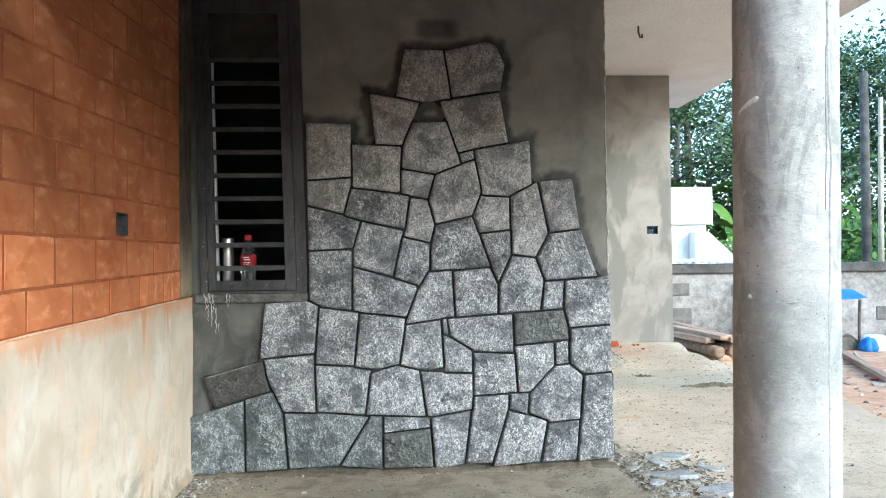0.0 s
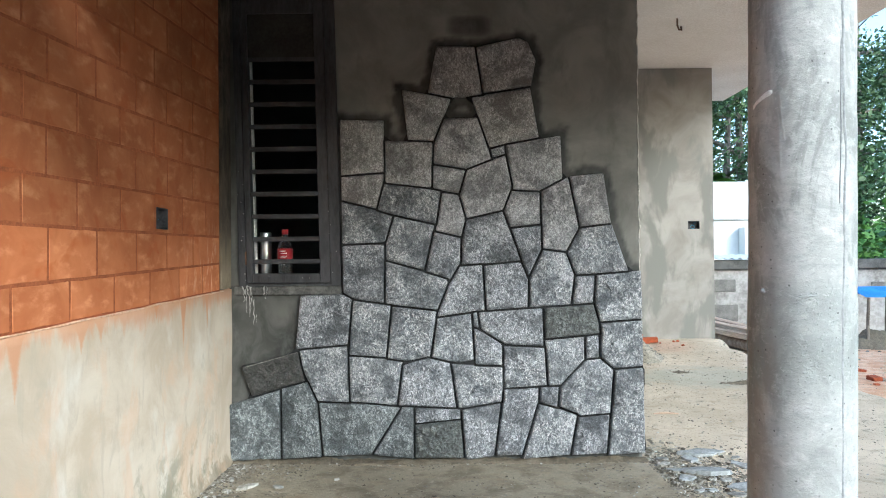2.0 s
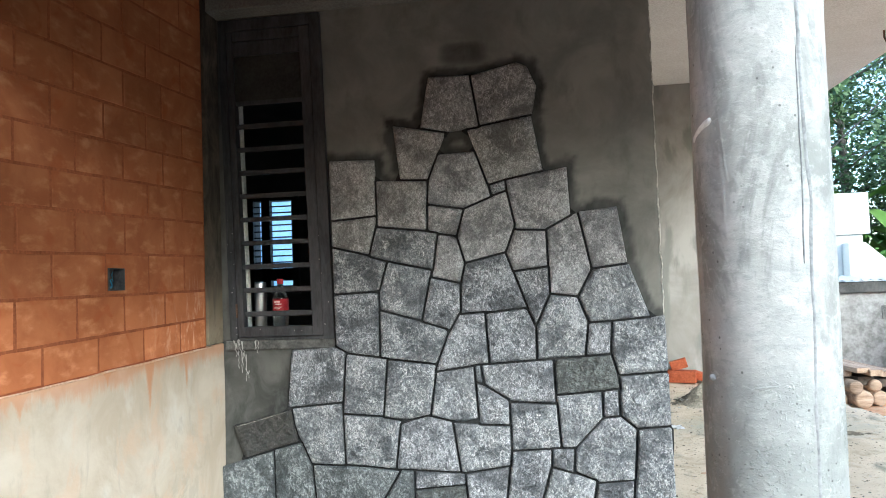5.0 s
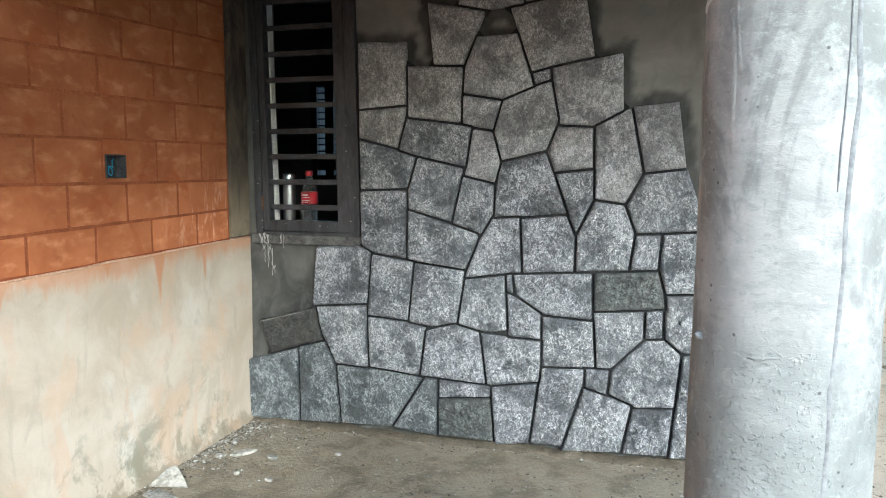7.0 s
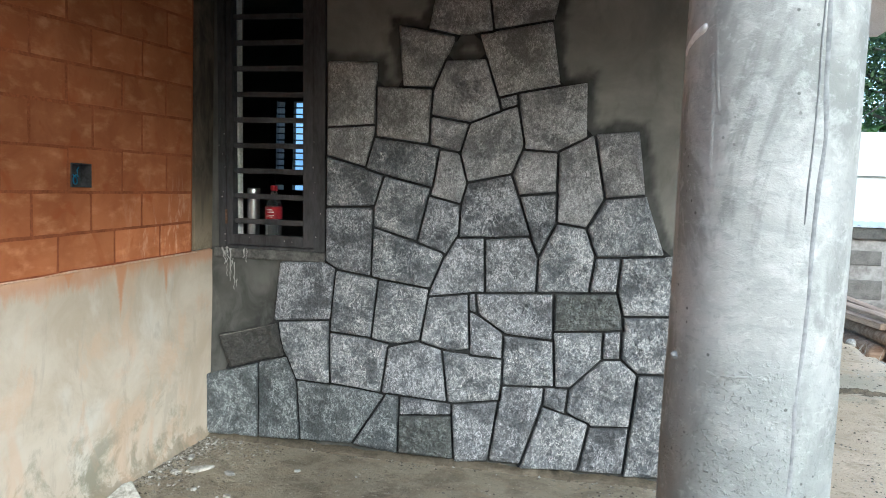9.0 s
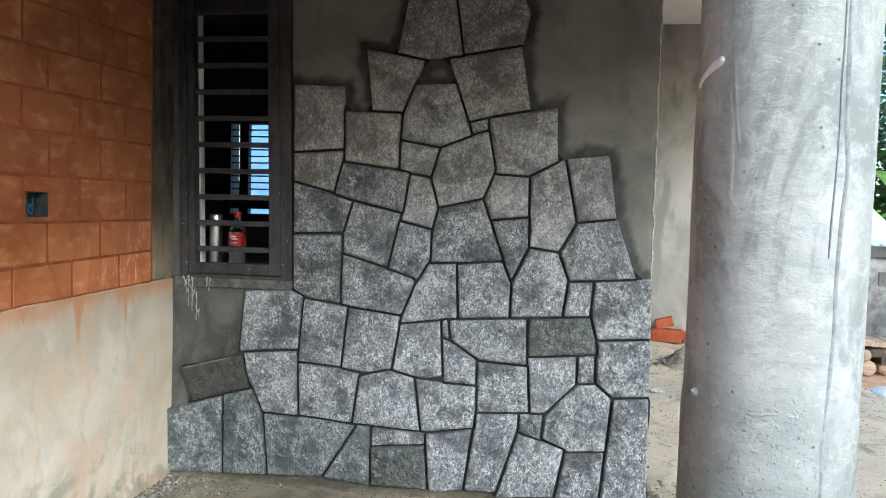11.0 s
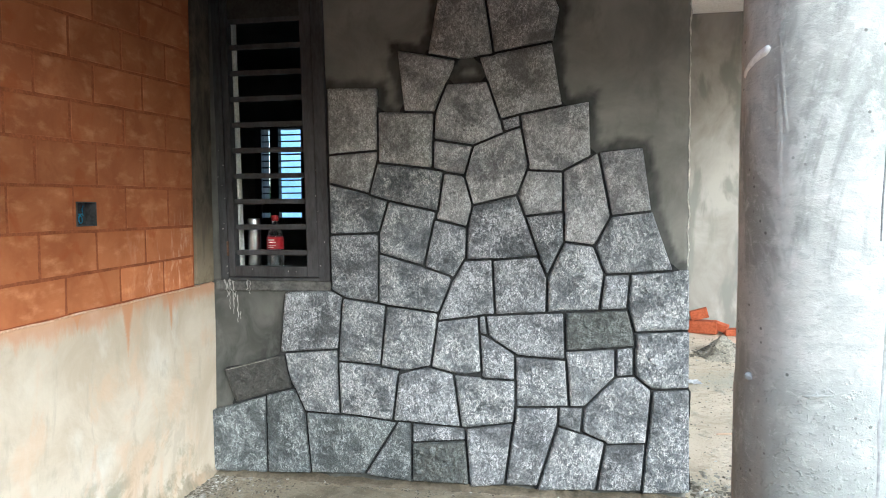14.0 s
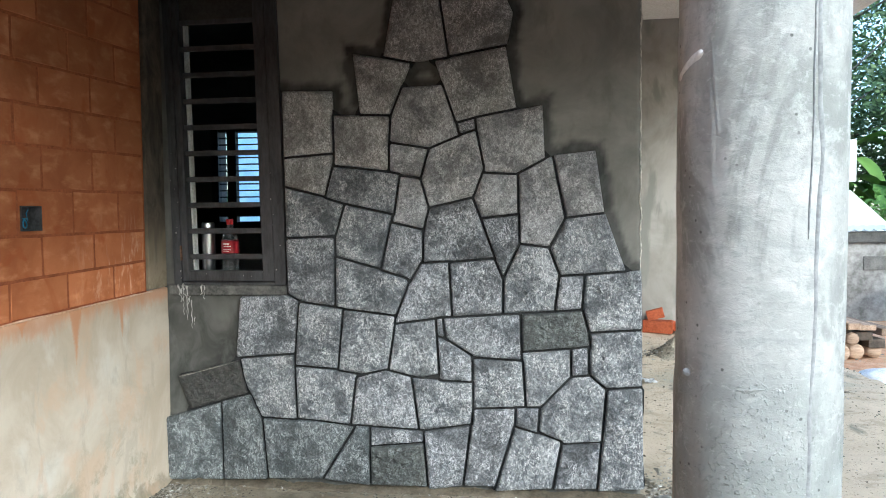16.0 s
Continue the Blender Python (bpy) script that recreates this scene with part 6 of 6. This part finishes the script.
trestle = thing("blue_trestle", "blue tarpaulin sheet over a rough pole trestle", "trestle")
bm = bmesh.new()
rows = []
for k in range(17):
    x = 6.42 + 0.76 * k / 16
    rows.append([bm.verts.new((x, 5.2 + 0.05 * j, 0.655 - 0.02 * abs(j - 8) ** 1.2 * 0.5 + 0.02 * noise.noise((x * 3, j * 0.4, 0)))) for j in range(17)])
for p, q in zip(rows, rows[1:]):
    for j in range(16):
        bm.faces.new((p[j], q[j], q[j + 1], p[j + 1]))
part("sheet", bm, BLUE_SHEET, trestle, "blue tarpaulin", smooth=True)
for x in (6.5, 7.1):
    for y in (5.3, 5.9):
        part("leg", tube(bmesh.new(), [(x, y, -0.2), (x + 0.01, y + 0.01, 0.2), (x + 0.02, y, 0.52)], [0.022, 0.019, 0.02], 8), BARK, trestle)
tagged(part("utility_pole", tube(bmesh.new(), [(8.38, 7.0, -0.3), (8.385, 7.0, 2.0), (8.39, 7.0, 4.0)], [0.075, 0.068, 0.062], 14), COPING, smooth=True), "tall dark weathered pole", "pole")
bam = thing("bamboo_pole", "pale upright bamboo pole with nodes", "pole")
part("cane", tube(bmesh.new(), [(8.60, 7.0, -0.3), (8.62, 7.0, 1.5), (8.66, 7.0, 3.6)], [0.045, 0.042, 0.034], 10), BAMBOO, bam, smooth=True)
for k in range(9):
    part("node", lathe(bmesh.new(), [(0.040, 0.1 + 0.36 * k), (0.049, 0.11 + 0.36 * k), (0.049, 0.125 + 0.36 * k), (0.040, 0.135 + 0.36 * k)], 10, (8.60 + 0.017 * (0.3 + 0.36 * k), 7.0)), BAMBOO, bam)
tagged(part("overhead_cable", tube(bmesh.new(), [(4.5 + 0.5 * k, 9.0 - 0.25 * k, 1.6 + 0.42 * k + 0.01 * k * k) for k in range(14)], 0.012, 5), COPING), "thin cable strung across the yard", "cable")


def leaves(rng, centres, count, size, spread):
    """Many small folded leaf quads gathered round the given points."""
    verts, faces = [], []
    for _ in range(count):
        c = rng.choice(centres)
        p = Vector(c) + Vector((rng.gauss(0, spread), rng.gauss(0, spread), rng.gauss(0, spread * 0.75)))
        u = Vector((rng.gauss(0, 1), rng.gauss(0, 1), rng.gauss(-0.3, 0.6))).normalized()
        w = u.orthogonal().normalized()
        w.rotate(Matrix.Rotation(rng.uniform(0, 6.28), 3, u))
        s = size * rng.uniform(0.6, 1.35)
        b = len(verts)
        verts += [p, p + u * s * 0.5 + w * s * 0.24, p + u * s, p + u * s * 0.5 - w * s * 0.24]
        faces.append((b, b + 1, b + 2, b + 3))
    me = bpy.data.meshes.new("crown")
    me.from_pydata([tuple(v) for v in verts], [], faces)
    return me


def tree(x, y, height, seed, leaf_count=8200, low=0.25):
    rng = random.Random(seed)
    ob = thing("tree", "tall leafy tree with a dark uneven crown", "tree", "trees behind the yard", (x, y, -0.3))
    bm = bmesh.new()
    lean = Vector((rng.uniform(-0.5, 0.5), rng.uniform(-0.5, 0.5), 0))
    spine = [lean * (k / 8) ** 2 + Vector((0.12 * noise.noise((seed, k, 0)), 0.12 * noise.noise((seed, k, 5)), height * 0.9 * k / 8)) for k in range(9)]
    tube(bm, spine, [height * 0.018 * (1 - 0.85 * k / 8) + 0.02 for k in range(9)], 9)
    part("trunk", bm, BARK, ob, smooth=True)
    tips = []
    for k in range(13):
        u = low + (0.98 - low) * k / 12
        base = spine[min(8, int(u * 8))]
        a = rng.uniform(0, 6.28)
        reach = height * rng.uniform(0.14, 0.27) * (1.15 - 0.6 * abs(u - 0.5))
        d = Vector((math.cos(a), math.sin(a), rng.uniform(0.1, 0.6)))
        pts = [base + d * reach * q + Vector((0, 0, -0.12 * reach * q * q)) for q in (0, 0.35, 0.7, 1)]
        part("limb", tube(bmesh.new(), pts, [0.06, 0.045, 0.03, 0.012], 6), BARK, ob, smooth=True)
        tips += [pts[1], pts[2], pts[3], pts[3] + Vector((rng.uniform(-0.5, 0.5), rng.uniform(-0.5, 0.5), 0.3))]
    me = leaves(rng, tips, leaf_count, 0.185, height * 0.055)
    me.materials.append(LEAF)
    new("crown", me).parent = ob
    return ob


for i, (x, y, h) in enumerate(((7.6, 20.5, 9.5), (9.8, 18.5, 8.5), (11.6, 21.5, 11.0), (13.2, 17.5, 8.0), (15.2, 20.5, 10.5), (16.8, 17.0, 7.6), (18.6, 19.5, 10.0), (12.2, 26.0, 12.5), (17.0, 26.0, 12.5), (21.5, 24.0, 12.0), (8.0, 26.0, 12.0), (24.5, 20.0, 10.0))):
    tree(x, y, h, i + 1, low=0.12 if i in (1, 3, 5) else 0.2)

rng = random.Random(77)
me = leaves(rng, [(x, 15.0 + rng.uniform(-1.2, 2.2), rng.uniform(-0.2, 1.6)) for x in np.arange(9.6, 26.0, 0.33)] + [(x, 8.2 + rng.uniform(-0.4, 0.6), rng.uniform(0.2, 1.5)) for x in np.arange(8.9, 15.0, 0.3)], 15000, 0.18, 0.42)
me.materials.append(BUSH)
tagged(new("undergrowth", me), "bright green tangled undergrowth beyond the wall", "bushes", kind="stuff")


def banana(x, y, height, seed, count=8):
    rng = random.Random(seed)
    ob = thing("banana_plant", "banana plant with broad arching green leaves", "plant", "banana plants", (x, y, -0.3))
    part("stem", tube(bmesh.new(), [(0, 0, 0), (0.03, 0, height * 0.3), (0.02, 0.02, height * 0.6)], [0.12, 0.10, 0.06], 10), BAMBOO, ob, smooth=True)
    for k in range(count):
        a, length, up = rng.uniform(0, 6.28), height * rng.uniform(0.42, 0.62), rng.uniform(0.5, 1.5)
        d = Vector((math.cos(a), math.sin(a), 0))
        side = Vector((-d.y, d.x, 0))
        bm = bmesh.new()
        rows = []
        for j in range(13):
            u = j / 12
            p = Vector((0.02, 0.02, height * 0.58)) + d * length * u * (0.75 if up > 1 else 1) + Vector((0, 0, length * (up * u - 1.0 * u * u)))
            w = 0.26 * math.sin(math.pi * min(1, 0.06 + 0.94 * u)) ** 0.6 * length / 1.5
            rag = 1 + 0.15 * noise.noise((seed, k, u * 14))
            rows.append([bm.verts.new(p + side * w * rag * q + Vector((0, 0, 0.25 * w * (abs(q) - 0.3)))) for q in (-1, -0.5, 0, 0.5, 1)])
        for p, q in zip(rows, rows[1:]):
            for j in range(4):
                bm.faces.new((p[j], p[j + 1], q[j + 1], q[j]))
        part("leaf", bm, BANANA, ob, smooth=True)
    return ob


for x, y, h, sd in ((8.3, 18.0, 4.8, 2), (9.9, 17.8, 4.2, 5), (7.0, 18.3, 4.6, 9), (10.8, 16.5, 3.6, 31), (11.4, 10.5, 2.6, 14), (13.2, 11.0, 2.8, 21)):
    banana(x, y, h, sd)

# unseen ring of leaves, added to block low sky from the side and front
rng = random.Random(91)
ring = []
for k in range(260):
    a = radians(-115 + 150 * k / 259)
    r = rng.uniform(25, 31)
    top = (9.0 if a > radians(-40) else 3.5) + 1.8 * noise.noise((k * 0.11, 0, 0))
    ring += [(r * math.cos(a), r * math.sin(a), rng.uniform(0.3, top)) for _ in range(4)]
me = leaves(rng, ring, 15000, 1.0, 0.8)
me.materials.append(LEAF)
tagged(new("woods", me), "unseen dark green woods added to block low sky round the yard", "woods", kind="stuff")

# blue sheeting and greenery behind the house, seen through the room
tagged(solid("blue_fence_sheet", (-3.2, 0.5, 8.0, 8.06, -0.3, 2.75), PALE_BLUE, None, 0.01), "blue sheet fence behind the house", "fence")
me = leaves(rng, [(x, 8.8, rng.uniform(2.6, 4.2)) for x in np.arange(-2.9, 1.0, 0.35)] + [(-3.25 - 0.11 * k, 8.6, 0.9 + 0.22 * (k % 4)) for k in range(12)], 1800, 0.20, 0.20)
me.materials.append(BUSH)
tagged(new("hedge", me), "leafy hedge above the blue sheet fence", "bushes", kind="stuff")

# bricks of the side wall
def scored_brick(y0, y1, z0, z1, face, c):
    """A brick face with soft uneven arrises; its beds fall with the course."""
    def edge(u, v):
        y, z = y0 + (y1 - y0) * u, z0 + (z1 - z0) * v
        z += (DIP[c] * (1 - v) + DIP[c + 1] * v) * (y - (y0 + y1) / 2)
        y += 0.0035 * noise.noise((c * 3.7, z * 16, y0 * 9 + u))
        z += 0.0030 * noise.noise((y * 13, c * 5.3 + v, 2.0))
        return y, min(z, CEIL_Z - 0.003)
    way = [(k / 4, 0.0) for k in range(4)] + [(1.0, k / 2) for k in range(2)] + [(1 - k / 4, 1.0) for k in range(4)] + [(0.0, 1 - k / 2) for k in range(2)]
    rim = [edge(u, v) for u, v in way]
    bm = bmesh.new()
    ym, zm = (y0 + y1) / 2, (z0 + z1) / 2
    rings = []
    for x, inset in ((-0.016, 0.0), (face - 0.0032, 0.0), (face, 0.0034)):
        rings.append([bm.verts.new((x, y + inset * (1 if y < ym else -1), z + inset * (1 if z < zm else -1))) for y, z in rim])
    for p, q in zip(rings, rings[1:]):
        for k in range(len(rim)):
            n = (k + 1) % len(rim)
            bm.faces.new((p[k], p[n], q[n], q[k]))
    bm.faces.new(rings[-1])
    bmesh.ops.recalc_face_normals(bm, faces=bm.faces)
    return bm


COURSES = [0.93, 1.073, 1.207, 1.380, 1.546, 1.698, 1.851, 2.005, 2.16, 2.315, 2.47, 2.625, 2.78, CEIL_Z]
DIP = [0.022, 0.026, 0.006, 0.020, 0.030, 0.040, 0.049] + [0.052] * 7   # each bed falls a little away from the corner
for c in range(len(COURSES) - 1):
    y = -0.385 if c == 0 else (-0.508 if c % 2 else -0.336)
    cuts = [STRIP - 0.004]
    while y > -5.2:
        cuts.append(y + random.uniform(-0.006, 0.006))
        y -= 0.297
    for a, b in zip(cuts, cuts[1:]):
        mid = (a + b) / 2
        z0, z1 = COURSES[c] + 0.004 + DIP[c] * mid, COURSES[c + 1] - 0.004 + DIP[c + 1] * mid
        if c == 0:
            z0 = dado_top(mid) + 0.008
        face = -0.0076 + random.uniform(-0.0003, 0.0004)
        if c == 2 and b < HOLE[0] < a:
            holed("brick", (-0.016, face), (b + 0.004, a - 0.004), (z0, z1), BRICK, wall_left)
            continue
        bm = scored_brick(b + 0.0045, a - 0.0045, z0, z1, face, c)
        # lower two courses paler, upper ones darker, partly for light fading upwards
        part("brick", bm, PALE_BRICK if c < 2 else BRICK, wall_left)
